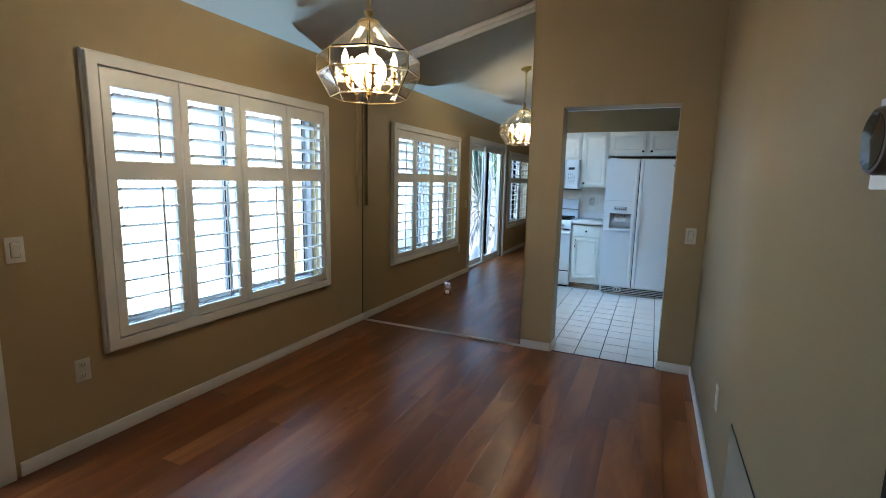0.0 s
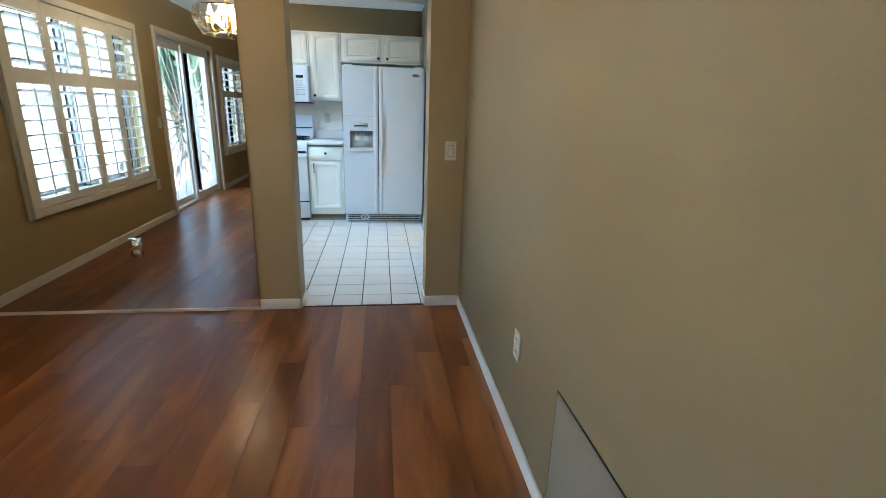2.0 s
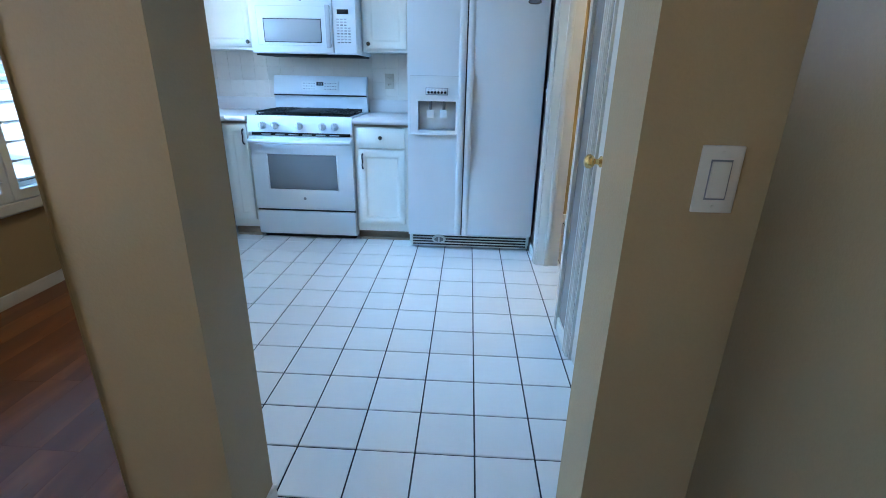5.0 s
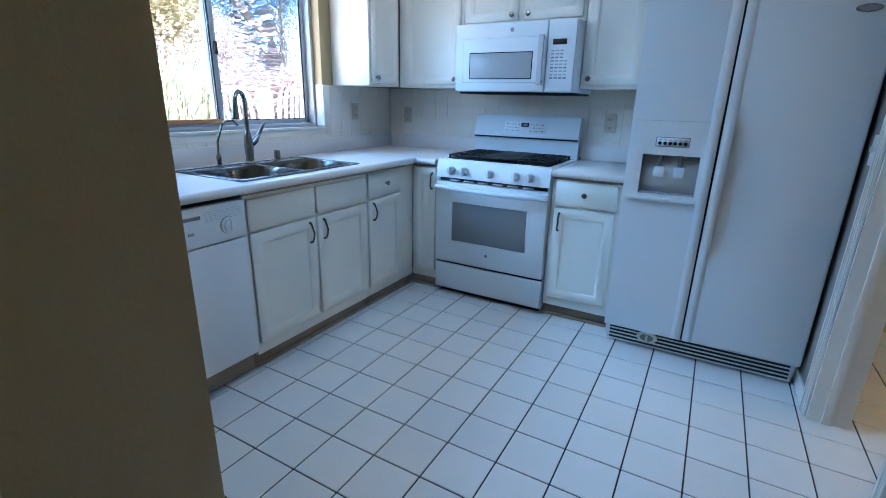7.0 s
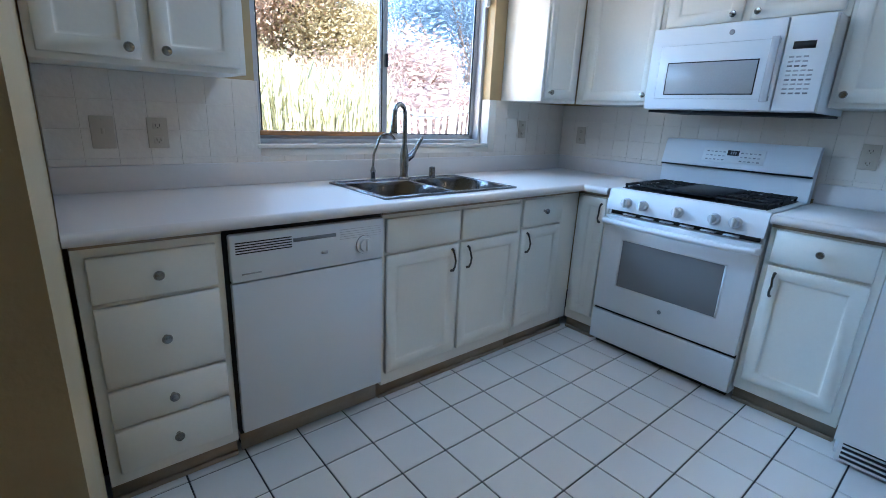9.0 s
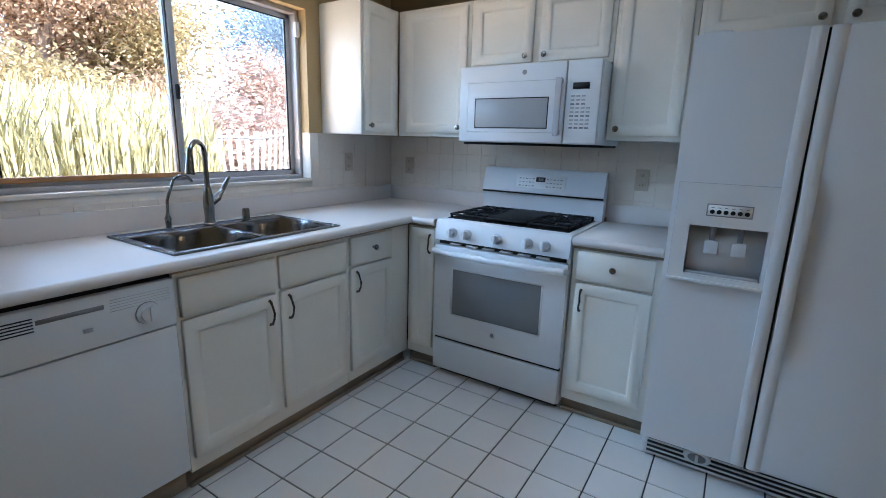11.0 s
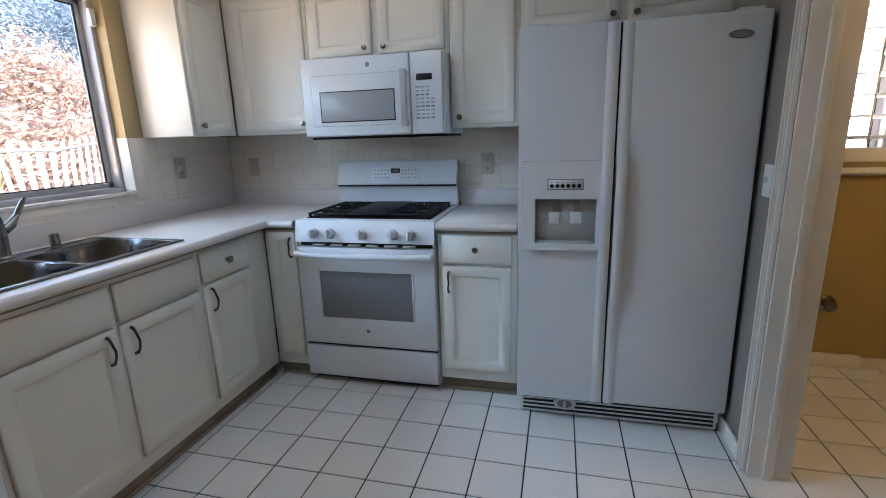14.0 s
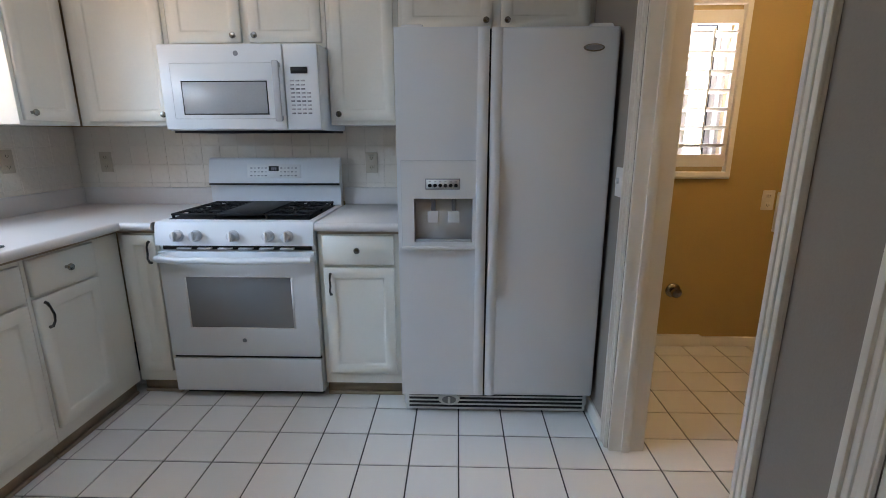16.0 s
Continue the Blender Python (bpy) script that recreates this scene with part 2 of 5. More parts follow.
def arc(c, r, a0, a1, n, u=(1, 0, 0), v=(0, 0, 1)):
    c, u, v = Vector(c), Vector(u), Vector(v)
    return [c + r * (math.cos(radians(a)) * u + math.sin(radians(a)) * v) for a in (a0 + (a1 - a0) * i / n for i in range(n + 1))]


def smooth(bm, angle=35):
    for f in bm.faces:
        f.smooth = True
    for e in bm.edges:
        if len(e.link_faces) == 2 and e.calc_face_angle(0) > radians(angle):
            e.smooth = False


def mesh_of(name, bm, material, soft=True):
    if soft:
        smooth(bm)
    me = bpy.data.meshes.new(name)
    bm.to_mesh(me)
    bm.free()
    me.materials.append(material)
    return me


def part(name, bm, material, parent=None, label=""):
    """Links a bmesh, in its thing's own axes, as one mesh under a thing or a part."""
    ob = new(name, mesh_of(name, bm, material))
    if parent is not None:
        ob.parent = parent
    if label:
        ob["label"] = label
    return ob


def thing(name, m, label, category, group=""):
    ob = new(name)
    ob.empty_display_size = 0.1
    ob.matrix_world = m
    return tagged(ob, label, category, group)


def structure(name, bm, material, label="", category=""):
    ob = part(name, bm, material)
    return tagged(ob, label or name.replace("_", " "), category or name.split("_")[0], kind="structure")


def front(x, y, z, facing):
    """Axes for a front: local x to the right along it, local y up, local z out towards the viewer."""
    out = {"+x": Vector((1, 0, 0)), "-y": Vector((0, -1, 0)), "-x": Vector((-1, 0, 0)), "+y": Vector((0, 1, 0))}[facing]
    up = Vector((0, 0, 1))
    right = up.cross(out)
    m = Matrix((right, up, out)).transposed().to_4x4()
    return Matrix.Translation((x, y, z)) @ m


def panel(u0, u1, v0, v1, n0, n1, rail=0.055, sunk=0.009, slope=0.009):
    """A framed door or drawer front: slab with softened edges, a sunk field with a sloped border."""
    bm = bmesh.new()
    def ring(i, n):
        return [bm.verts.new(p) for p in ((u0 + i, v0 + i, n), (u1 - i, v0 + i, n), (u1 - i, v1 - i, n), (u0 + i, v1 - i, n))]
    rs = [ring(0, n0), ring(0, n1 - 0.004), ring(0.004, n1)]
    if rail:
        rs += [ring(rail, n1), ring(rail + 0.003, n1 - sunk * 0.7), ring(rail + slope, n1 - sunk)]
        rs += [ring(rail + slope + 0.004, n1 - sunk)]
    for a, b in zip(rs, rs[1:]):
        for k in range(4):
            bm.faces.new((a[k], a[(k + 1) % 4], b[(k + 1) % 4], b[k]))
    bm.faces.new(rs[-1])
    bm.faces.new(rs[0][::-1])
    return bm


def holed(axis, at, thick, a0, a1, z0, z1, holes):
    """A wall across the given axis, from at to at + thick, with rectangular openings (a0, a1, z0, z1) through it."""
    bm = bmesh.new()
    av = sorted({a0, a1, *[h[0] for h in holes], *[h[1] for h in holes]})
    zv = sorted({z0, z1, *[h[2] for h in holes], *[h[3] for h in holes]})
    def open_at(a, z):
        return any(h[0] < a < h[1] and h[2] < z < h[3] for h in holes) or not (a0 < a < a1 and z0 < z < z1)
    def P(a, d, z):
        return bm.verts.new((d, a, z) if axis == "x" else (a, d, z))
    for i in range(len(av) - 1):
        for j in range(len(zv) - 1):
            pa, pb, za, zb = av[i], av[i + 1], zv[j], zv[j + 1]
            am, zm = (pa + pb) / 2, (za + zb) / 2
            if open_at(am, zm):
                continue
            for d in (at, at + thick):
                bm.faces.new([P(pa, d, za), P(pb, d, za), P(pb, d, zb), P(pa, d, zb)])
            e = 1e-3
            for cond, q in ((open_at(pa - e, zm), ((pa, za), (pa, zb))), (open_at(pb + e, zm), ((pb, za), (pb, zb))),
                            (open_at(am, za - e), ((pa, za), (pb, za))), (open_at(am, zb + e), ((pa, zb), (pb, zb)))):
                if cond:
                    (qa, qz), (ra, rz) = q
                    bm.faces.new([P(qa, at, qz), P(ra, at, rz), P(ra, at + thick, rz), P(qa, at + thick, qz)])
    bmesh.ops.remove_doubles(bm, verts=bm.verts, dist=1e-5)
    bmesh.ops.recalc_face_normals(bm, faces=bm.faces)
    return bm

# ---------- the plan ----------
WX = -2.09                     # window wall, inner face
MY, KY = 4.285, 4.485          # wall between dining room and kitchen
DX0, DX1, DTOP = -0.190, 0.645, 2.018
EX = 0.878                     # east wall of the dining room
KX = 0.855                     # east wall of the kitchen
BY = 7.49                      # back wall of the kitchen


def vault(x):
    return 2.84 + 0.25 * (x + 0.46)


structure("wall_west", holed("x", WX - 0.18, 0.18, -4.0, 7.64, -0.05, 2.44, [(1.93, 3.66, 0.55, 1.95), (-0.40, 1.36, -0.05, 2.02), (-2.05, -0.70, 0.58, 1.92), (5.24, 6.71, 1.095, 2.06)]), TAN, "tan painted wall with the windows and patio door", "wall")
structure("wall_mirror", holed("y", MY, KY - MY, WX, 2.0, -0.05, 3.6, [(DX0, DX1, -0.05, DTOP)]), TAN, "tan painted wall with the kitchen doorway", "wall")
structure("wall_dining_east", B(EX, 2.0, 1.30, MY, -0.05, 3.6), TAN, "plain tan painted wall", "wall")
# near-black panel, added so that the wall's end reads as dark
structure("trim_wall_end", B(EX, 1.98, 1.272, 1.298, 0.0, 3.1), UMBER, "very dark panel added over the end of the wall", "trim")
structure("wall_living_east", B(2.0, 2.15, -4.0, MY, -0.05, 3.6), TAN, "tan painted wall", "wall")
structure("wall_living_south", B(WX - 0.18, 2.15, -4.15, -4.0, -0.05, 3.6), TAN, "tan painted wall", "wall")
structure("wall_kitchen_east", holed("x", KX, 0.145, KY, BY, -0.05, 2.44, [(5.66, 6.486, -0.05, 2.03), (4.63, 5.345, -0.05, 2.03)]), TAUPE, "grey-taupe painted kitchen wall with two door openings", "wall")
structure("wall_kitchen_back", B(WX - 0.18, 1.0, BY, BY + 0.15, -0.05, 2.44), TAN, "tan painted wall above the cabinets", "wall")
structure("wall_laundry_back", holed("y", BY + 0.05, 0.12, 1.0, 2.75, -0.05, 2.44, [(1.31, 1.75, 1.14, 1.98)]), MUSTARD, "mustard painted laundry wall", "wall")
structure("wall_laundry_east", B(2.65, 2.8, 5.2, 7.7, -0.05, 2.44), MUSTARD, "mustard painted laundry wall", "wall")
structure("wall_laundry_south", B(1.0, 2.75, 5.25, 5.4, -0.05, 2.44), MUSTARD, "mustard painted laundry wall", "wall")
structure("wall_laundry_west", holed("x", 1.0, 0.012, 5.4, 7.54, 0, 2.44, [(5.60, 6.546, 0.0, 2.09)]), MUSTARD, "mustard painted laundry wall", "wall")

bm = bmesh.new()
cv = [bm.verts.new((x, y, vault(x) + h)) for x in (WX - 0.18, 2.15) for y in (-4.15, MY + 0.01) for h in (0, 0.12)]
for q in BOXES:
    bm.faces.new([cv[i] for i in q])
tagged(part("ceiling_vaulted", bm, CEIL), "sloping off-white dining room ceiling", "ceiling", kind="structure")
# unseen fitting, added to carry the assumed kitchen ceiling light
kl = thing("assumed_ceiling_lamp", pose(-0.85, 5.85, 2.44), "assumed flush ceiling lamp with a white frame, out of view", "ceiling lamp")
part("frame", box(box(box(box(bmesh.new(), -0.62, 0.62, -0.19, -0.16, -0.07, 0.0), -0.62, 0.62, 0.16, 0.19, -0.07, 0.0), -0.62, -0.585, -0.16, 0.16, -0.07, 0.0), 0.585, 0.62, -0.16, 0.16, -0.07, 0.0), TRIM, kl)
part("diffuser", B(-0.585, 0.585, -0.16, 0.16, -0.055, -0.045), WPLAST, kl)
structure("ceiling_kitchen", B(WX - 0.18, 2.8, KY, 7.66, 2.44, 2.54), CEILK, "flat off-white kitchen ceiling", "ceiling")

# baseboards and the mirror's trims
for nm, a in (("baseboard_west", (WX, WX + 0.013, 1.45, MY, 0, 0.072)), ("baseboard_living", (WX, WX + 0.013, -4.0, -0.5, 0, 0.072)),
              ("baseboard_pier", (-0.447, DX0 + 0.0, MY - 0.013, MY, 0, 0.072)), ("baseboard_pier_east", (DX1, EX, MY - 0.013, MY, 0, 0.072)),
              ("baseboard_jamb_west", (DX0, DX0 + 0.012, MY, KY, 0, 0.072)), ("baseboard_jamb_east", (DX1 - 0.012, DX1, MY, KY, 0, 0.072)),
              ("baseboard_east", (EX - 0.013, EX, 1.33, MY - 0.013, 0, 0.072)),
              ("baseboard_kitchen_a", (KX - 0.012, KX, 5.41, 5.595, 0, 0.075)), ("baseboard_kitchen_b", (KX - 0.012, KX, 6.56, 7.48, 0, 0.075)),
              ("baseboard_laundry_a", (1.012, 1.76, 7.51, 7.54, 0, 0.075)), ("baseboard_laundry_b", (1.76, 2.65, 7.522, 7.54, 0, 0.062)),
              ("baseboard_living_east", (1.987, 2.0, -4.0, 1.27, 0, 0.072)), ("baseboard_living_south", (WX, 2.0, -4.0, -3.987, 0, 0.072))):
    structure(nm, B(*a, bevel=0.004), TRIM, "white painted baseboard", "baseboard")

# casings of the laundry and pantry doors
def casing(name, y0, y1, top, label):
    ob = thing(name, pose(KX, (y0 + y1) / 2, 0), label, "door casing")
    ob["kind"] = "structure"
    h = (y1 - y0) / 2
    for s, nm in ((-1, "side_casing"), (1, "side_casing")):
        b = B(-0.010, 0, s * h, s * (h + 0.062), 0, top + 0.062, bevel=0.003)
        box(b, -0.018, -0.006, s * (h + 0.047), s * (h + 0.062), 0, top + 0.062, bevel=0.003)
        box(b, -0.015, -0.006, s * (h + 0.030), s * (h + 0.038), 0, top + 0.062, bevel=0.003)
        box(b, -0.0145, -0.006, s * (h + 0.004), s * (h + 0.018), 0, top + 0.062, bevel=0.003)
        part(nm, b, TRIM, ob)
        part("jamb_lining", box(B(0.0, 0.148, s * h, s * (h - 0.016), 0, top, bevel=0.002), 0.05, 0.085, s * (h - 0.016), s * (h - 0.028), 0, top - 0.016, bevel=0.003), TRIM, ob)
    part("head_casing", B(-0.016, 0, -h, h, top, top + 0.062, bevel=0.004), TRIM, ob)
    part("head_lining", B(0.0, 0.148, -h + 0.016, h - 0.016, top - 0.016, top, bevel=0.002), TRIM, ob)
    return ob


casing("laundry_door_casing", 5.66, 6.486, 2.03, "white painted moulded casing of the laundry opening")
casing("pantry_door_casing", 4.63, 5.345, 2.03, "white painted moulded casing round the pantry door")

# mirror
bm = bmesh.new()
mv = [bm.verts.new((x, y, z)) for y in (MY - 0.003, MY - 0.009) for x, z in ((WX + 0.004, 0.022), (-0.450, 0.022), (-0.450, vault(-0.450) - 0.085), (WX + 0.004, vault(WX) - 0.085))]
bm.faces.new(mv[4:])
bm.faces.new(mv[3::-1])
for k in range(4):
    bm.faces.new((mv[k], mv[(k + 1) % 4], mv[4 + (k + 1) % 4], mv[4 + k]))
bmesh.ops.recalc_face_normals(bm, faces=bm.faces)
mirror = tagged(new("wall_mirror_panel", mesh_of("wall_mirror_panel", bm, MIRROR, soft=False)), "large frameless wall mirror reaching from floor to sloping ceiling", "mirror")
structure("trim_mirror_bottom", B(WX + 0.002, -0.449, MY - 0.014, MY, 0.0, 0.021, bevel=0.003), TRIM, "thin white trim below the mirror", "trim")
bm = bmesh.new()
for lo, hi, out in ((-0.083, -0.045, 0.012), (-0.045, -0.002, 0.024)):
    tv = [bm.verts.new((x, y, vault(x) + h)) for x in (WX + 0.002, -0.457) for y in (MY - out, MY) for h in (lo, hi)]
    for q in BOXES:
        bm.faces.new([tv[i] for i in q])
structure("trim_mirror_top", bm, TRIM, "sloping painted moulding above the mirror", "trim")
structure("trim_mirror_edge", B(WX + 0.0005, WX + 0.0045, MY - 0.013, MY - 0.0005, 0.022, vault(WX) - 0.087), DARK, "dark edge channel of the mirror", "trim")
structure("trim_mirror_corner", B(WX, WX + 0.022, MY - 0.105, MY - 0.075, 1.16, vault(WX) - 0.01, bevel=0.003), TAN, "slim tan painted strip on the wall beside the mirror", "trim")

# ---------- windows ----------

def plate_with_holes(u0, u1, v0, v1, n0, n1, holes):
    """A framed plate in one piece, in a front's own axes, its edges softened."""
    bm = holed("y", n0, n1 - n0, u0, u1, v0, v1, holes)
    for v in bm.verts:
        v.co.y, v.co.z = v.co.z, v.co.y
    bmesh.ops.recalc_face_normals(bm, faces=bm.faces)
    sharp = [e for e in bm.edges if len(e.link_faces) == 2 and e.calc_face_angle(0) > 1.0]
    bmesh.ops.bevel(bm, geom=sharp, offset=0.003, segments=1, affect="EDGES")
    return bm


def louver_mesh(w, name):
    bm = bmesh.new()
    lathe(bm, [(0.0005, 0), (0.0425, 0.0005), (0.0425, w - 0.0005), (0.0005, w)], seg=14)
    for v in bm.verts:
        v.co.y *= 0.17
    bmesh.ops.rotate(bm, verts=bm.verts, matrix=Matrix.Rotation(radians(90), 3, "Y"))
    return mesh_of(name, bm, TRIM)


def shutters(m, name, w, h, panels, mid, label, stile=0.052, rim=0.055):
    """Louvred shutters on a wall; local x along it, y up, z out into the room."""
    ob = thing(name, m, label, "shutters")
    f = plate_with_holes(0, w, 0, h, -0.03, 0.042, [(rim, w - rim, rim, h - rim)])
    part("frame", f, TRIM, ob)
    part("outer_bead", plate_with_holes(-0.012, w + 0.012, -0.012, h + 0.012, 0.0, 0.02, [(0.002, w - 0.002, 0.002, h - 0.002)]), TRIM, ob)
    pw = (w - 2 * rim - 0.01) / panels
    lm = louver_mesh(pw - 2 * stile - 0.004, "louver")
    for i in range(panels):
        u = rim + 0.005 + i * pw
        spans = [(0.06, 0.115), (mid - 0.05, mid + 0.05), (h - 0.15, h - 0.06)] if mid else [(0.06, 0.13), (h - 0.13, h - 0.06)]
        p = plate_with_holes(u + 0.002, u + pw - 0.002, 0.06, h - 0.06, 0.004, 0.032, [(u + stile, u + pw - stile, lo, hi) for (_, lo), (hi, _) in zip(spans, spans[1:])])
        leaf = part("shutter_panel", p, TRIM, ob)
        for (_, lo), (hi, _) in zip(spans, spans[1:]):
            n = max(2, round((hi - lo) / 0.098))
            for k in range(n):
                o = new("louver", lm)
                o.parent = leaf
                tilt = -13 + 2 * math.sin(i * 2.1 + k * 0.3)
                o.matrix_basis = pose(u + stile + 0.002, lo + (k + 0.5) * (hi - lo) / n, 0.018, tilt)
            part("tilt_rod", B(u + pw * 0.62, u + pw * 0.62 + 0.009, lo + 0.02, hi - 0.03, 0.060, 0.070, bevel=0.003), TRIM, leaf)
    for i in range(0, panels + 1, 2):
        u = rim + 0.005 + i * pw
        for v in (0.2, h - 0.22, h * 0.5):
            part("hinge", rod(bmesh.new(), (u, v, 0.038), (u, v + 0.06, 0.038), 0.005, seg=8), TRIM, ob)
    return ob


def glazing(name, m, w, h, label, sash=0.5, lock=False):
    """Sliding aluminium window in an opening; local x along it, y up, z in."""
    ob = thing(name, m, label, "window")
    ob["kind"] = "structure"
    f = bmesh.new()
    for a in ((0, 0.024, 0, h), (w - 0.024, w, 0, h), (0.024, w - 0.024, h - 0.024, h), (0.024, w - 0.024, 0, 0.024)):
        box(f, *a, -0.045, 0.045, bevel=0.003)
    part("window_frame", f, ALU, ob)
    for u0, u1, n in ((0.020, w * sash + 0.016, 0.012), (w * sash - 0.016, w - 0.020, -0.02)):
        s = bmesh.new()
        for a in ((u0, u0 + 0.03, 0.02, h - 0.02), (u1 - 0.03, u1, 0.02, h - 0.02), (u0, u1, 0.02, 0.05), (u0, u1, h - 0.05, h - 0.02)):
            box(s, *a, n - 0.012, n + 0.014, bevel=0.003)
        sh = part("sash", s, ALU, ob)
        pane = part("pane", B(u0 + 0.028, u1 - 0.028, 0.047, h - 0.047, n - 0.002, n + 0.002), PANE, sh)
        pane.visible_shadow = False
        g = bmesh.new()
        for a in ((u0 + 0.030, u0 + 0.036, 0.050, h - 0.050), (u1 - 0.036, u1 - 0.030, 0.050, h - 0.050), (u0 + 0.036, u1 - 0.036, 0.050, 0.055), (u0 + 0.036, u1 - 0.036, h - 0.055, h - 0.050)):
            box(g, *a, n + 0.003, n + 0.011)
        part("gasket", g, DARK, sh, "black rubber gasket round the pane")
    if lock:
        part("latch", B(w * sash - 0.006, w * sash + 0.012, h * 0.42, h * 0.42 + 0.07, 0.026, 0.042, bevel=0.005), DARK, ob)
    return ob


glazing("window_1", front(WX - 0.14, 1.93, 0.55, "+x"), 1.73, 1.40, "aluminium sliding window behind the dining room shutters")
shutters(front(WX, 1.863, 0.482, "+x"), "dining_window_shutters", 1.865, 1.536, 4, 0.96, "cream plantation shutters with open louvers over the dining window")
glazing("window_2", front(WX - 0.14, -2.05, 0.58, "+x"), 1.35, 1.34, "aluminium sliding window behind the living room shutters")
shutters(front(WX, -2.12, 0.52, "+x"), "living_window_shutters", 1.49, 1.46, 2, 0.92, "cream plantation shutters with open louvers over the living room window")
glazing("window_3", front(WX - 0.11, 5.24, 1.095, "+x"), 1.47, 0.965, "grey aluminium sliding kitchen window above the sink", 0.5, True)
glazing("window_4", front(1.73, BY + 0.13, 1.14, "-y") @ pose(-0.40, 0, 0), 0.40, 0.84, "bright laundry window behind shutters")
shutters(front(1.27, BY + 0.05, 1.08, "-y"), "laundry_window_shutters", 0.52, 0.96, 1, 0, "cream painted louvred shutter over the laundry window", 0.028, 0.03)

# white tiled sill and reveals of the kitchen window
structure("trim_kitchen_sill", B(WX - 0.06, WX + 0.012, 5.235, 6.715, 1.08, 1.099, bevel=0.003), WTILE, "white tiled window sill above the sink", "sill")
for ry in (5.2405, 6.7035):
    structure("trim_window_reveal", B(WX - 0.060, WX + 0.011, ry, ry + 0.006, 1.0995, 1.372, bevel=0.001), WTILE, "glossy cream tiles lining the window opening", "reveal")
bar = thing("security_bar", pose(WX - 0.085, 5.27, 1.135), "orange-brown wooden bar laid in the window track", "bar")
part("bar", B(-0.012, 0.016, 0.0, 0.70, 0, 0.022, bevel=0.003), BAR, bar)

# patio door with a sunburst security screen
pd = thing("patio_door", front(WX, -0.395, 0, "+x"), "sliding glass patio door with a white sunburst security screen", "patio door")
b = bmesh.new()
for a in ((-0.065, 0.01, 0, 2.085), (1.75, 1.825, 0, 2.085), (0.01, 1.75, 2.01, 2.085)):
    box(b, *a, 0, 0.018, bevel=0.004)
part("casing", b, TRIM, pd)
b = bmesh.new()
for a in ((0, 0.035, 0, 2.02), (1.725, 1.76, 0, 2.02), (0.035, 1.725, 1.985, 2.02), (0.035, 1.725, 0, 0.03)):
    box(b, *a, -0.16, -0.04, bevel=0.003)
part("track_frame", b, TRIM, pd)
for u0, u1, n in ((0.03, 0.91, -0.07), (0.86, 1.73, -0.11)):
    b = bmesh.new()
    for a in ((u0, u0 + 0.06, 0.03, 1.985), (u1 - 0.06, u1, 0.03, 1.985), (u0 + 0.06, u1 - 0.06, 0.03, 0.11), (u0 + 0.06, u1 - 0.06, 1.91, 1.985)):
        box(b, *a, n - 0.014, n + 0.014, bevel=0.003)
    leaf = part("door_leaf", b, TRIM, pd)
    gl = part("pane", B(u0 + 0.055, u1 - 0.055, 0.105, 1.915, n - 0.003, n + 0.003), PANE, leaf)
    gl.visible_shadow = False
part("handle", B(0.845, 0.875, 0.92, 1.12, -0.055, -0.02, bevel=0.008), DARK, pd, "black pull handle")
burst = bmesh.new()
for k in range(26):
    a = 2 * math.pi * (k + 0.5) / 26
    c, s = math.cos(a), math.sin(a)
    r0 = 0.26 / math.sqrt((c / 0.55) ** 2 + s ** 2)
    r1 = min(0.82 / max(abs(c), 1e-3), 0.93 / max(abs(s), 1e-3))
    rod(burst, (0.88 + r0 * c, 1.03 + r0 * s, -0.135), (0.88 + r1 * c, 1.03 + r1 * s, -0.135), 0.008, seg=6)
tube(burst, [(0.88 + 0.143 * math.cos(2 * math.pi * k / 24), 1.03 + 0.26 * math.sin(2 * math.pi * k / 24), -0.135) for k in range(25)], 0.011, 6)
part("sunburst_grille", burst, TRIM, pd, "white metal sunburst bars round an oval")

# pantry door, closed
door = thing("pantry_door", front(KX + 0.01, 5.325, 0.008, "-x"), "white painted flat pantry door with a brass knob, closed", "door")
part("leaf", B(0.0, 0.675, 0, 1.998, -0.036, 0, bevel=0.003), TRIM, door)
k = bmesh.new()
lathe(k, [(0.022, 0), (0.022, 0.003), (0.017, 0.007), (0.011, 0.011), (0.010, 0.024), (0.020, 0.031), (0.028, 0.043), (0.026, 0.055), (0.015, 0.064), (0.0, 0.065)], Matrix.Translation((0.055, 0.915, 0)))
part("knob", k, BRASS, door, "polished brass knob")
for v in (0.25, 1.75):
    part("hinge", rod(bmesh.new(), (0.679, v, 0.003), (0.679, v + 0.09, 0.003), 0.006, seg=8), BRASS, door)
structure("wall_pantry_back", B(1.25, 1.3, 4.485, 5.25, -0.05, 2.44), TAN, "wall behind the pantry door", "wall")

# ---------- kitchen cabinets ----------


def knob(parent, u, v, n):
    b = lathe(bmesh.new(), [(0.007, 0), (0.006, 0.012), (0.013, 0.016), (0.0155, 0.022), (0.013, 0.028), (0.0, 0.030)], Matrix.Translation((u, v, n)), 14)
    part("knob", b, PEWTER, parent, "round brushed-nickel knob")


def pull(parent, u, v, n, length=0.105):
    pts = [(u, v, n), (u, v + 0.004, n + 0.014), (u, v + length * 0.25, n + 0.026), (u + 0.004, v + length * 0.5, n + 0.026), (u, v + length * 0.78, n + 0.020), (u, v + length - 0.004, n + 0.010), (u, v + length, n)]
    b = tube(bmesh.new(), pts, [0.007, 0.006, 0.0045, 0.005, 0.0045, 0.006, 0.007], 8)
    part("handle", b, PULL, parent, "curved brushed-nickel handle")


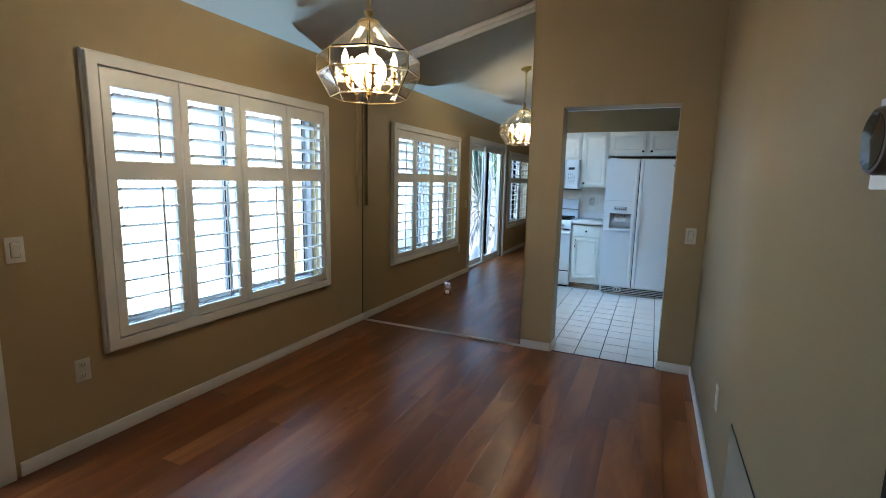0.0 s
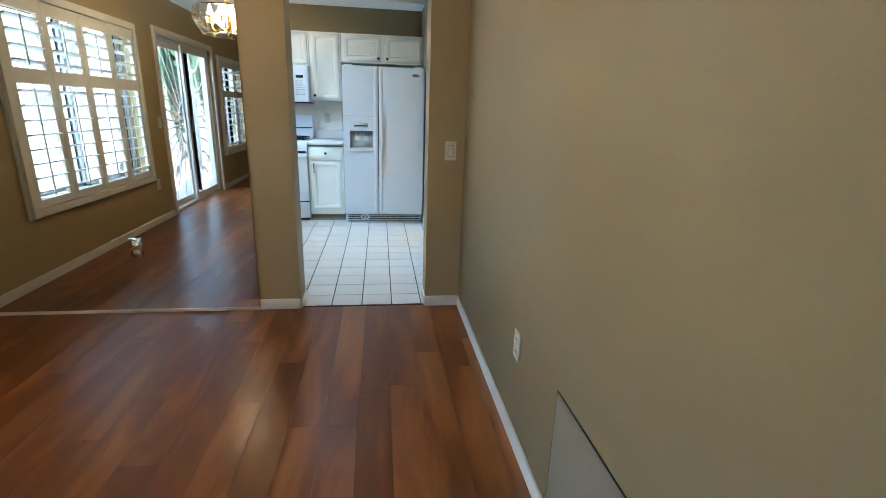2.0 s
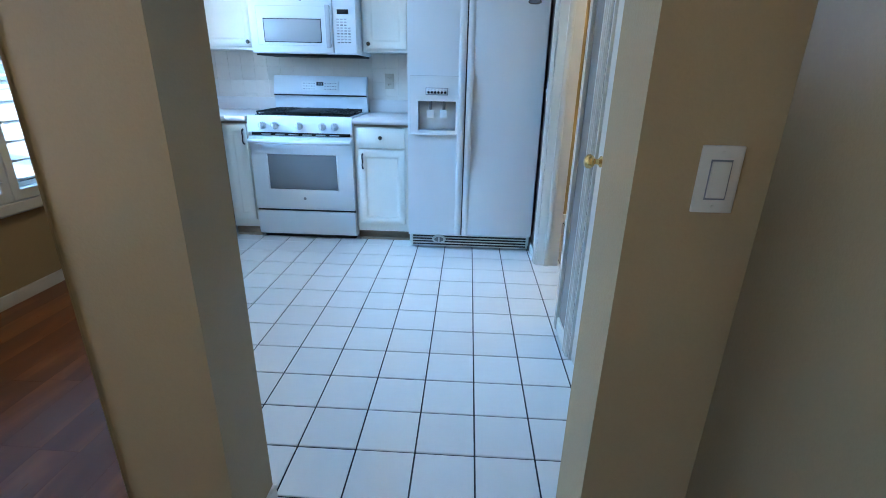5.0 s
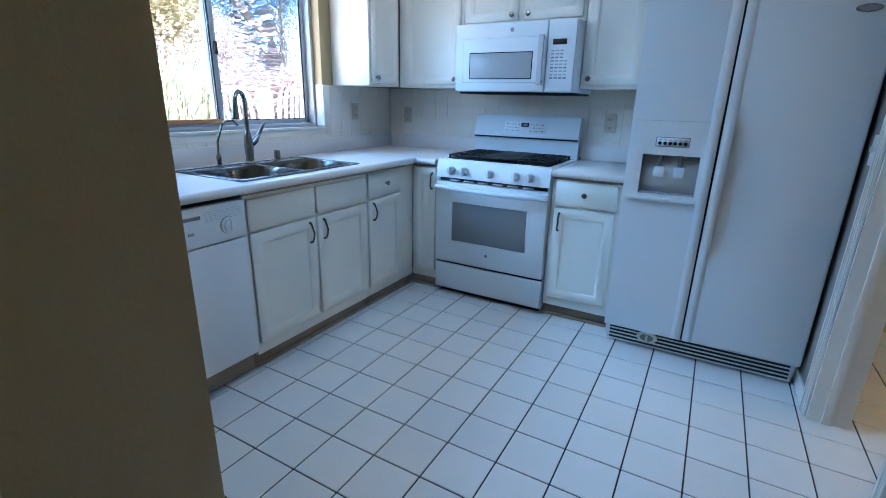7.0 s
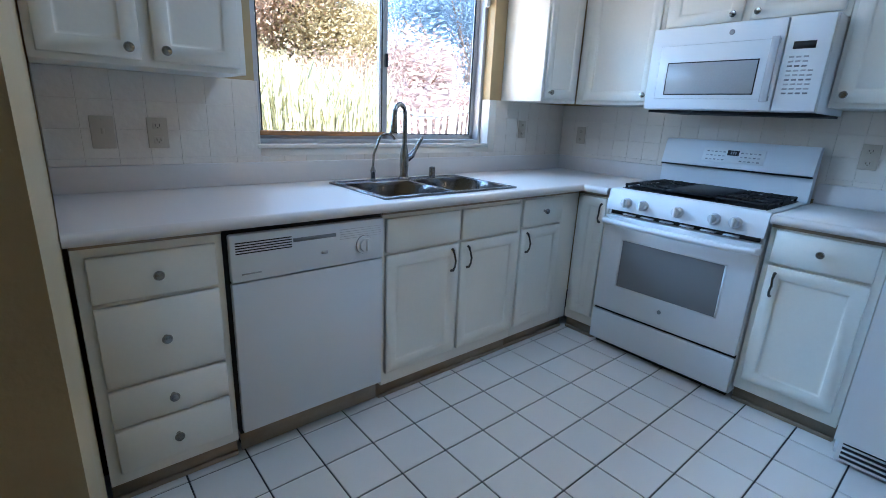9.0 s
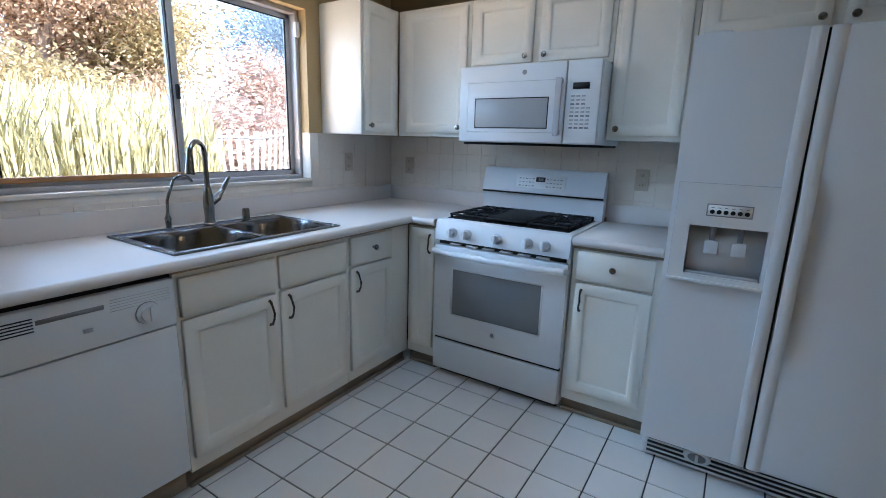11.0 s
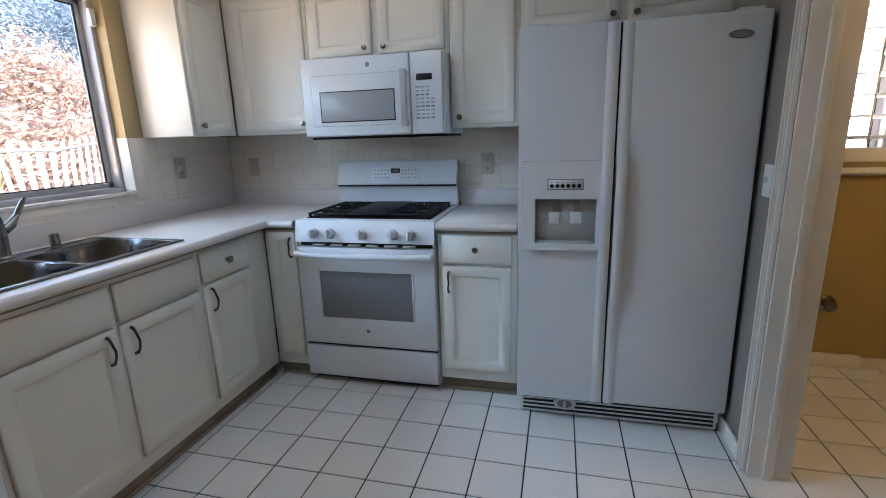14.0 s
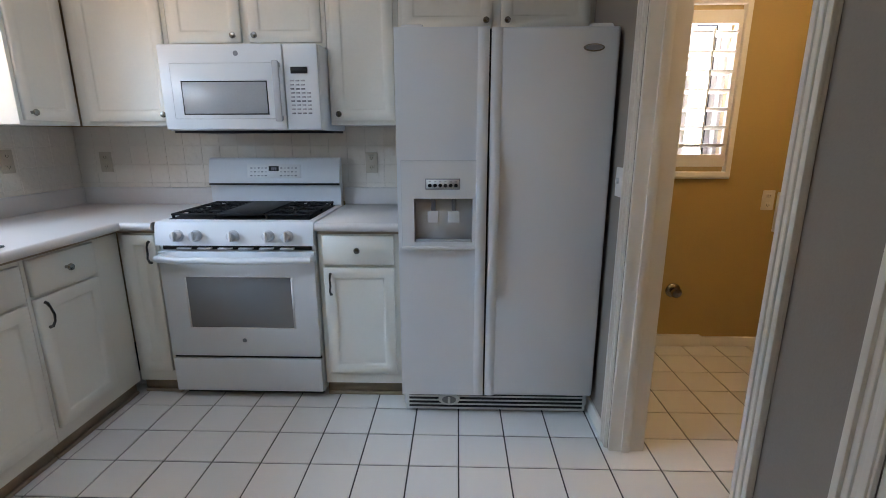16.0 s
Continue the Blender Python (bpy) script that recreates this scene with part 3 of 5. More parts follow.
def cabinet(name, m, w, z0, z1, depth, fronts, label, kick=False, group="", well=0.0):
    """Local x along the front, y up, z out; fronts: (kind, u0, u1, v0, v1, fitting, fu, fv)."""
    ob = thing(name, m, label, "cabinet", group)
    shell = B(0, w, z0, z1, -depth, 0, bevel=0.0 if well else 0.002)
    if well:
        shell.normal_update()
        top = max(shell.faces, key=lambda f: f.calc_center_median().y)
        bmesh.ops.inset_individual(shell, faces=[top], thickness=0.018)
        for v in top.verts:
            v.co.y -= well
    part("body", shell, CAB, ob)
    if kick:
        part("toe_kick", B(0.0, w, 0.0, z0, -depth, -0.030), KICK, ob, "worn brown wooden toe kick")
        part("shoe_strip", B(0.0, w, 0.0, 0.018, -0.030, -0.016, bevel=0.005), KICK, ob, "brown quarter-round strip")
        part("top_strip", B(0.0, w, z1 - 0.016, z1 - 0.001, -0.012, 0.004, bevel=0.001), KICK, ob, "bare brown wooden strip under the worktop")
    for kind, u0, u1, v0, v1, fit, fu, fv in fronts:
        rail = {"door": 0.05, "drawer": 0.0, "false": 0.0}[kind]
        f = part({"door": "door", "drawer": "drawer_front", "false": "drawer_front"}[kind], panel(u0, u1, v0, v1, 0.001, 0.019, rail), CAB, ob)
        if fit == "knob":
            knob(f, fu, fv, 0.019)
        elif fit == "pull":
            pull(f, fu, fv, 0.019)
    return ob


LX, LYB = -1.45, 6.87
cabinet("drawer_base_cabinet", front(LX, 4.50, 0, "+x"), 0.388, 0.078, 0.88, 0.62, [
    ("drawer", 0.03, 0.365, 0.70, 0.838, "knob", 0.198, 0.768), ("drawer", 0.03, 0.365, 0.43, 0.685, "knob", 0.198, 0.56),
    ("drawer", 0.03, 0.365, 0.292, 0.415, "knob", 0.198, 0.355), ("drawer", 0.03, 0.365, 0.125, 0.277, "knob", 0.198, 0.205)], "cream painted base cabinet with four drawers", True, "base cabinets")
cabinet("sink_base_cabinet", front(LX, 5.502, 0, "+x"), 0.845, 0.078, 0.88, 0.62, [
    ("false", 0.015, 0.412, 0.705, 0.848, "", 0, 0), ("false", 0.435, 0.830, 0.705, 0.848, "", 0, 0),
    ("door", 0.015, 0.412, 0.14, 0.69, "pull", 0.372, 0.565), ("door", 0.435, 0.830, 0.14, 0.69, "pull", 0.472, 0.565)], "cream painted sink cabinet with two doors and false drawer fronts", True, "base cabinets", 0.22)
cabinet("corner_base_cabinet", front(LX, 6.350, 0, "+x"), 0.515, 0.078, 0.88, 0.62, [
    ("drawer", 0.015, 0.345, 0.715, 0.858, "knob", 0.18, 0.79), ("door", 0.015, 0.345, 0.14, 0.70, "pull", 0.052, 0.575)], "cream painted corner base cabinet with one drawer and door", True, "base cabinets")
cabinet("narrow_base_cabinet", front(-1.448, LYB, 0, "-y"), 0.198, 0.078, 0.88, 0.60, [
    ("door", 0.030, 0.185, 0.14, 0.858, "pull", 0.163, 0.72)], "narrow cream base cabinet door beside the range", True, "base cabinets")
cabinet("range_side_base_cabinet", front(-0.470, LYB, 0, "-y"), 0.395, 0.078, 0.88, 0.60, [
    ("drawer", 0.025, 0.368, 0.715, 0.858, "knob", 0.195, 0.79), ("door", 0.025, 0.368, 0.14, 0.70, "pull", 0.058, 0.565)], "cream base cabinet with drawer between range and refrigerator", True, "base cabinets")

UT = 2.11
cabinet("corner_wall_cabinet", front(-1.76, 6.81, 0, "+x"), 0.345, 1.372, UT, 0.325, [("door", 0.018, 0.315, 1.392, UT - 0.02, "knob", 0.05, 1.425)], "cream wall cabinet in the corner beside the window", False, "wall cabinets")
cabinet("broad_wall_cabinet", front(-1.755, 7.16, 0, "-y"), 0.512, 1.372, UT, 0.325, [("door", 0.06, 0.492, 1.392, UT - 0.02, "knob", 0.462, 1.425)], "cream wall cabinet with one broad door", False, "wall cabinets")
cabinet("microwave_wall_cabinet", front(-1.240, 7.16, 0, "-y"), 0.790, 1.742, UT, 0.325, [("door", 0.02, 0.375, 1.765, UT - 0.02, "knob", 0.342, 1.795), ("door", 0.415, 0.770, 1.765, UT - 0.02, "knob", 0.448, 1.795)], "short cream wall cabinet with two doors above the microwave", False, "wall cabinets")
cabinet("narrow_wall_cabinet", front(-0.447, 7.16, 0, "-y"), 0.352, 1.372, UT, 0.325, [("door", 0.02, 0.330, 1.392, UT - 0.02, "knob", 0.050, 1.425)], "narrow cream wall cabinet beside the refrigerator", False, "wall cabinets")
cabinet("refrigerator_wall_cabinet", front(-0.092, 7.16, 0, "-y"), 0.945, 1.80, UT, 0.325, [("door", 0.02, 0.455, 1.822, UT - 0.02, "knob", 0.424, 1.853), ("door", 0.495, 0.92, 1.822, UT - 0.02, "knob", 0.526, 1.853)], "short cream wall cabinet with two doors above the refrigerator", False, "wall cabinets")
cabinet("double_wall_cabinet", front(-1.76, 4.49, 0, "+x"), 0.612, 1.372, UT, 0.325, [("door", 0.02, 0.283, 1.392, UT - 0.02, "knob", 0.248, 1.425), ("door", 0.318, 0.590, 1.392, UT - 0.02, "knob", 0.352, 1.425)], "cream wall cabinet with two doors beside the window", False, "wall cabinets")

# ---------- worktop, sink, taps ----------
SX0, SX1, SY0, SY1 = -1.965, -1.475, 5.53, 6.33
wt = thing("worktop", pose(-1.75, 5.9, 0.88), "pale laminate L-shaped worktop with rounded front edge and upstand", "worktop")


def wbox(bm, x0, x1, y0, y1, z0, z1, bevel=0.0):
    return box(bm, x0 + 1.75, x1 + 1.75, y0 - 5.9, y1 - 5.9, z0 - 0.88, z1 - 0.88, bevel=bevel)


t = bmesh.new()
CX = -1.415
gx = (-2.088, SX0 + 0.012, SX1 - 0.012, CX, -1.250)
gy = (4.488, SY0 + 0.012, SY1 - 0.012, 6.845, 7.488)
grid = {}
for i, x in enumerate(gx):
    for j, y in enumerate(gy):
        grid[i, j] = t.verts.new((x + 1.75, y - 5.9, 0.04))
for i in range(4):
    for j in range(4):
        if (i, j) != (1, 1) and (i < 3 or j == 3):
            t.faces.new((grid[i, j], grid[i + 1, j], grid[i + 1, j + 1], grid[i, j + 1]))
for v in [v for v in t.verts if not v.link_faces]:
    t.verts.remove(v)
ext = bmesh.ops.extrude_face_region(t, geom=list(t.faces))
bmesh.ops.translate(t, verts=[g for g in ext["geom"] if isinstance(g, bmesh.types.BMVert)], vec=(0, 0, -0.039))
bmesh.ops.recalc_face_normals(t, faces=list(t.faces))
part("top", t, COUNTER, wt)
e = bmesh.new()
for p0, p1 in (((CX, 4.488), (CX, 6.845)), ((CX, 6.845), (-1.250, 6.845))):
    rod(e, (p0[0] + 1.75, p0[1] - 5.9, 0.0205), (p1[0] + 1.75, p1[1] - 5.9, 0.0205), 0.0195, seg=20)
part("rounded_edge", e, COUNTER, wt)
u = bmesh.new()
wbox(u, -2.078, -2.058, 4.488, 7.488, 0.92, 1.02, bevel=0.004)
wbox(u, -2.058, -1.250, 7.462, 7.482, 0.92, 1.02, bevel=0.004)
part("upstand", u, COUNTER, wt)
w2 = thing("short_worktop", pose(-0.27, 7.2, 0.88), "short pale laminate worktop between range and refrigerator", "worktop")
part("top", B(-0.200, 0.195, -0.355, 0.288, 0.001, 0.04), COUNTER, w2)
part("rounded_edge", rod(bmesh.new(), (-0.200, -0.355, 0.0205), (0.195, -0.355, 0.0205), 0.0195, seg=20), COUNTER, w2)
part("upstand", B(-0.200, 0.195, 0.262, 0.282, 0.04, 0.14, bevel=0.004), COUNTER, w2)

sk = thing("kitchen_sink", pose((SX0 + SX1) / 2, (SY0 + SY1) / 2, 0.92), "stainless steel double-bowl drop-in sink", "sink")
hx, hy = (SX1 - SX0) / 2, (SY1 - SY0) / 2
r = bmesh.new()
for a in ((-hx, -hx + 0.095, -hy, hy), (hx - 0.03, hx, -hy, hy), (-hx + 0.095, hx - 0.03, -hy, -hy + 0.03), (-hx + 0.095, hx - 0.03, hy - 0.03, hy), (-hx + 0.095, hx - 0.03, -0.014, 0.014)):
    box(r, a[0], a[1], a[2], a[3], 0.0, 0.007)
part("rim", r, STEEL, sk)
part("rim_roll", tube(bmesh.new(), [(-hx, -hy, 0.004), (hx, -hy, 0.004), (hx, hy, 0.004), (-hx, hy, 0.004), (-hx, -hy, 0.004)], 0.005, 8), STEEL, sk)
for y0, y1 in ((-hy + 0.03, -0.014), (0.014, hy - 0.03)):
    x0, x1, d = -hx + 0.095, hx - 0.03, -0.20
    bw = bmesh.new()
    rings = []
    for inset, z in ((0, 0.004), (0.006, -0.02), (0.012, d + 0.03), (0.03, d + 0.006), (0.06, d)):
        rings.append([bw.verts.new(p) for p in ((x0 + inset, y0 + inset, z), (x1 - inset, y0 + inset, z), (x1 - inset, y1 - inset, z), (x0 + inset, y1 - inset, z))])
    for a, b in zip(rings, rings[1:]):
        for k in range(4):
            bw.faces.new((a[k], b[k], b[(k + 1) % 4], a[(k + 1) % 4]))
    bw.faces.new(rings[-1])
    bowl = part("bowl", bw, STEEL, sk)
    part("drain", lathe(bmesh.new(), [(0.0, d + 0.001), (0.02, d + 0.002), (0.034, d + 0.005), (0.042, d + 0.004), (0.043, d + 0.001)], Matrix.Translation(((x0 + x1) / 2, (y0 + y1) / 2, 0)), 18), NICKEL, bowl)

fa = thing("kitchen_tap", pose(-1.925, 5.94, 0.927), "tall brushed-nickel pull-down tap with side lever", "tap")
part("base", lathe(bmesh.new(), [(0.030, 0), (0.030, 0.006), (0.024, 0.012), (0.021, 0.03), (0.024, 0.08), (0.024, 0.115), (0.017, 0.16), (0.0125, 0.18)], seg=20), NICKEL, fa)
HD = Vector((0.45, -0.89, 0))
neck = [(0, 0, 0.17), (0, 0, 0.32)] + arc(Vector((0, 0, 0.325)) + 0.055 * HD, 0.055, 175, 15, 12, HD)
part("spout", tube(bmesh.new(), neck, 0.0115, 14), NICKEL, fa)
part("spray_head", tube(bmesh.new(), [r * HD + Vector((0, 0, zz)) for r, zz in ((0.106, 0.350), (0.111, 0.325), (0.116, 0.285), (0.120, 0.245), (0.121, 0.240))], [0.0125, 0.014, 0.017, 0.021, 0.018], 16), NICKEL, fa)
part("lever", tube(bmesh.new(), [(0.0, 0.018, 0.105), (0.004, 0.045, 0.125), (0.010, 0.068, 0.160), (0.018, 0.092, 0.205), (0.022, 0.102, 0.222)], [0.019, 0.018, 0.011, 0.010, 0.005], 12), NICKEL, fa)
ft = thing("filter_tap", pose(-1.935, 5.755, 0.927), "slim chrome gooseneck filtered-water tap", "tap")
part("body", lathe(bmesh.new(), [(0.020, 0), (0.020, 0.005), (0.011, 0.010), (0.012, 0.035), (0.014, 0.05), (0.009, 0.062), (0.006, 0.075)], seg=16), NICKEL, ft)
part("spout", tube(bmesh.new(), [(0, 0, 0.07), (0.0, 0.004, 0.13), (0.01, 0.02, 0.185)] + arc((0.040, 0.055, 0.19), 0.045, 140, 25, 8, (0.7, 0.7, 0)), 0.006, 10), NICKEL, ft)
part("lever", tube(bmesh.new(), [(0.008, -0.006, 0.045), (0.03, -0.018, 0.05), (0.036, -0.02, 0.046)], [0.006, 0.004, 0.004], 8), NICKEL, ft)
ag = thing("air_gap_cap", pose(-1.93, 6.135, 0.927), "small brushed-nickel dishwasher air gap cap", "air gap")
part("cap", lathe(bmesh.new(), [(0.022, 0), (0.022, 0.004), (0.018, 0.006), (0.018, 0.05), (0.014, 0.058), (0.0, 0.06)], seg=18), NICKEL, ag)

# ---------- dishwasher ----------
dw = thing("dishwasher", front(-1.445, 4.893, 0, "+x"), "white built-in dishwasher with dial and vent slots", "dishwasher")
part("tub", B(0.003, 0.600, 0.10, 0.876, -0.58, -0.002), DARK, dw, "black gap around the door")
part("door", B(0.008, 0.595, 0.115, 0.692, 0.0, 0.024, bevel=0.005), WHITE, dw)
cp = part("control_panel", B(0.008, 0.595, 0.697, 0.861, 0.0, 0.030, bevel=0.007), WHITE, dw)
for i in range(5):
    part("vent_slot", B(0.025, 0.215, 0.795 + i * 0.009, 0.799 + i * 0.009, 0.0297, 0.0306), DARK, cp)
    part("vent_line", B(0.40, 0.58, 0.797 + i * 0.009, 0.7985 + i * 0.009, 0.0297, 0.0304), LINE, cp)
part("latch_recess", B(0.22, 0.385, 0.812, 0.826, 0.0297, 0.0306), GREYP, cp)
part("dial", lathe(bmesh.new(), [(0.036, 0), (0.036, 0.008), (0.027, 0.010), (0.026, 0.020), (0.0, 0.022)], Matrix.Translation((0.505, 0.765, 0.030)), 24), WHITE, cp)
part("dial_ring", lathe(bmesh.new(), [(0.0375, 0), (0.0375, 0.003), (0.0355, 0.004)], Matrix.Translation((0.505, 0.765, 0.0298)), 24), GREYP, cp, "dark ring of the dial")
part("dial_grip", B(0.5015, 0.5085, 0.742, 0.788, 0.051, 0.058, bevel=0.002), WHITE, cp)
part("badge", B(0.325, 0.350, 0.752, 0.764, 0.0298, 0.0308), LINE, cp)
part("badge", B(0.04, 0.105, 0.722, 0.727, 0.0298, 0.0306), LINE, cp)
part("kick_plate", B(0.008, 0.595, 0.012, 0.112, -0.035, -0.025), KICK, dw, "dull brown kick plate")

# ---------- gas range ----------
rg = thing("gas_range", front(-1.243, 6.865, 0, "-y"), "white freestanding gas range with black grates and backguard", "range")
part("body", B(0.002, 0.764, 0.03, 0.905, -0.585, 0.0, bevel=0.003), WHITE, rg)
part("base_gap", B(0.02, 0.745, 0.0, 0.035, -0.56, -0.03), DARK, rg)
part("storage_drawer", B(0.004, 0.762, 0.042, 0.222, 0.0, 0.030, bevel=0.006), WHITE, rg)
part("drawer_gap", B(0.006, 0.760, 0.220, 0.238, 0.0, 0.012), DARK, rg)
od = part("oven_door", B(0.004, 0.762, 0.238, 0.782, 0.0, 0.032, bevel=0.006), WHITE, rg)
part("oven_window", B(0.128, 0.640, 0.395, 0.655, 0.0315, 0.0335, bevel=0.001), GREYW, od, "grey oven window glass")
part("window_border", box(box(box(box(bmesh.new(), 0.118, 0.650, 0.655, 0.660, 0.0317, 0.0337), 0.118, 0.650, 0.390, 0.395, 0.0317, 0.0337), 0.118, 0.128, 0.395, 0.655, 0.0317, 0.0337), 0.640, 0.650, 0.395, 0.655, 0.0317, 0.0337), WPLAST, od)
hb = tube(bmesh.new(), [(0.012, 0.752, 0.030), (0.016, 0.752, 0.062), (0.12, 0.750, 0.076), (0.383, 0.748, 0.082), (0.646, 0.750, 0.076), (0.750, 0.752, 0.062), (0.754, 0.752, 0.030)], 0.017, 12)
part("handle", hb, WHITE, od, "broad white bowed handle")
part("badge", lathe(bmesh.new(), [(0.011, 0), (0.010, 0.002), (0, 0.002)], Matrix.Translation((0.383, 0.325, 0.032)), 16), GREYP, od)
part("vent_gap", B(0.02, 0.745, 0.787, 0.812, 0.0, 0.008), DARK, rg)
for i in range(6):
    part("vent_slot", B(0.10 + i * 0.10, 0.165 + i * 0.10, 0.793, 0.799, 0.010, 0.031), WHITE, rg)
cp = bmesh.new()
pv = [cp.verts.new((uu, vv, nn)) for uu in (0.002, 0.764) for vv, nn in ((0.812, -0.02), (0.812, 0.036), (0.905, 0.022), (0.922, 0.010), (0.922, -0.02))]
cp.faces.new(pv[:5][::-1])
cp.faces.new(pv[5:])
for k in range(5):
    cp.faces.new((pv[k], pv[(k + 1) % 5], pv[5 + (k + 1) % 5], pv[5 + k]))
bmesh.ops.recalc_face_normals(cp, faces=cp.faces)
cpo = part("control_panel", cp, WHITE, rg)
for uu in (0.115, 0.205, 0.383, 0.552, 0.642):
    part("knob", lathe(bmesh.new(), [(0.028, 0), (0.028, 0.006), (0.022, 0.010), (0.020, 0.036), (0.017, 0.038), (0.0, 0.038)], Matrix.Translation((uu, 0.858, 0.029)) @ Matrix.Rotation(radians(-8), 4, "X"), 20), KNOBW, cpo)
    part("knob_grip", box(bmesh.new(), uu - 0.005, uu + 0.005, 0.838, 0.884, 0.062, 0.076, bevel=0.002), WPLAST, cpo)
part("cooktop", B(0.002, 0.764, 0.905, 0.924, -0.56, 0.006, bevel=0.006), WHITE, rg)
part("burner_well", B(0.035, 0.731, 0.9235, 0.927, -0.52, -0.045, bevel=0.001), IRON, rg, "black burner well")
for u0, u1 in ((0.04, 0.262), (0.268, 0.498), (0.504, 0.726)):
    g = bmesh.new()
    if u0 > 0.2 and u1 < 0.6:
        box(g, u0, u1, 0.940, 0.952, -0.51, -0.055, bevel=0.004)
        part("griddle_plate", g, IRON, rg, "black cast-iron centre griddle")
        continue
    for uu in (u0 + 0.008, u1 - 0.008):
        rod(g, (uu, 0.945, -0.51), (uu, 0.945, -0.06), 0.007, seg=6)
    for nn in (-0.505, -0.395, -0.285, -0.175, -0.065):
        rod(g, (u0, 0.945, nn), (u1, 0.945, nn), 0.006, seg=6)
    um = (u0 + u1) / 2
    rod(g, (um, 0.948, -0.505), (um, 0.948, -0.065), 0.006, seg=6)
    for nn in (-0.395, -0.175):
        for a in range(8):
            c, s = math.cos(a * math.pi / 4 + 0.39), math.sin(a * math.pi / 4 + 0.39)
            rod(g, (um + 0.035 * c, 0.948, nn + 0.035 * s), (um + 0.098 * c, 0.948, nn + 0.098 * s), 0.005, seg=6)
    for uu in (u0 + 0.008, u1 - 0.008):
        for nn in (-0.505, -0.285, -0.065):
            rod(g, (uu, 0.926, nn), (uu, 0.945, nn), 0.007, seg=6)
    gr = part("grate", g, IRON, rg, "black cast-iron grate")
    for nn in (-0.395, -0.175):
        part("burner_cap", lathe(bmesh.new(), [(0.042, 0), (0.042, 0.008), (0.034, 0.009), (0.034, 0.014), (0.0, 0.015)], Matrix.Translation((um, 0.927, nn)) @ Matrix.Rotation(radians(-90), 4, "X"), 18), IRON, gr)
bgm = bmesh.new()
bv = [bgm.verts.new((uu, vv, nn)) for uu in (0.002, 0.764) for vv, nn in ((0.905, -0.59), (0.905, -0.535), (1.035, -0.535), (1.05, -0.528), (1.055, -0.515), (1.180, -0.545), (1.196, -0.560), (1.196, -0.59))]
bgm.faces.new(bv[:8][::-1])
bgm.faces.new(bv[8:])
for k in range(8):
    bgm.faces.new((bv[k], bv[(k + 1) % 8], bv[8 + (k + 1) % 8], bv[8 + k]))
bmesh.ops.recalc_face_normals(bgm, faces=bgm.faces)
bg = part("backguard", bgm, WHITE, rg)
part("shadow_gap", B(0.004, 0.762, 1.044, 1.052, -0.530, -0.5135), DARK, bg)
tilt = Matrix.Translation((0.383, 1.118, -0.529)) @ Matrix.Rotation(radians(-13.5), 4, "X")


def on_tilt(bm):
    bmesh.ops.transform(bm, matrix=tilt, verts=bm.verts)
    return bm


part("control_plate", on_tilt(B(-0.155, 0.155, -0.036, 0.042, 0.0, 0.0035, bevel=0.001)), WPLAST, bg)
part("display", on_tilt(B(-0.028, 0.030, 0.004, 0.032, 0.0032, 0.0045)), DARK, bg, "black clock display")
for i in range(3):
    part("digit", on_tilt(B(-0.012 + i * 0.011, -0.005 + i * 0.011, 0.011, 0.025, 0.0044, 0.005)), GREYP, bg)
for i in range(5):
    for j in range(3):
        for s in (-1, 1):
            part("key", on_tilt(B(s * (0.045 + i * 0.021) - 0.006, s * (0.045 + i * 0.021) + 0.006, -0.026 + j * 0.022, -0.020 + j * 0.022, 0.003, 0.0042)), LINE if (i + j) % 2 else GREYP, bg)

# ---------- microwave ----------
mw = thing("microwave_oven", front(-1.213, 7.03, 1.345, "-y"), "white over-the-range microwave hung below a wall cabinet", "microwave")
part("case", B(0.0, 0.760, 0.0, 0.392, -0.45, 0.0, bevel=0.004), WHITE, mw)
part("underside", B(0.01, 0.75, -0.012, 0.001, -0.44, -0.02), IRON, mw, "dark underside")
md = part("door", B(0.002, 0.592, 0.004, 0.390, 0.0, 0.030, bevel=0.006), WHITE, mw)
part("window_border_line", B(0.0535, 0.5615, 0.0535, 0.3065, 0.0297, 0.0308), LINE, md, "fine grey line round the window field")
part("window_border", B(0.055, 0.560, 0.055, 0.305, 0.0298, 0.0318, bevel=0.001), WHITE, md)
part("window_outline", B(0.100, 0.513, 0.073, 0.227, 0.0314, 0.0324), IRON, md, "dark outline of the window")
part("window", B(0.105, 0.508, 0.078, 0.222, 0.0315, 0.0332, bevel=0.001), MWGLASS, md, "grey screened microwave window")
part("handle", box(box(B(0.552, 0.584, 0.040, 0.312, 0.052, 0.066, bevel=0.005), 0.556, 0.580, 0.046, 0.066, 0.028, 0.054), 0.556, 0.580, 0.286, 0.306, 0.028, 0.054), LINE, md, "flat pale grey door handle")
part("badge", lathe(bmesh.new(), [(0.012, 0), (0.011, 0.002), (0, 0.002)], Matrix.Translation((0.375, 0.348, 0.030)), 18), GREYP, md)
kp = part("keypad_panel", B(0.597, 0.758, 0.004, 0.390, 0.0, 0.028, bevel=0.006), WHITE, mw)
part("display", B(0.628, 0.708, 0.258, 0.288, 0.0278, 0.0292), DARK, kp)
for j in range(9):
    for i in range(4):
        if j > 5 and i == 3:
            continue
        part("key", B(0.622 + i * 0.026, 0.640 + i * 0.026, 0.075 + j * 0.0185, 0.082 + j * 0.0185, 0.0278, 0.0288), LINE if (i * 3 + j) % 3 else GREYP, kp)

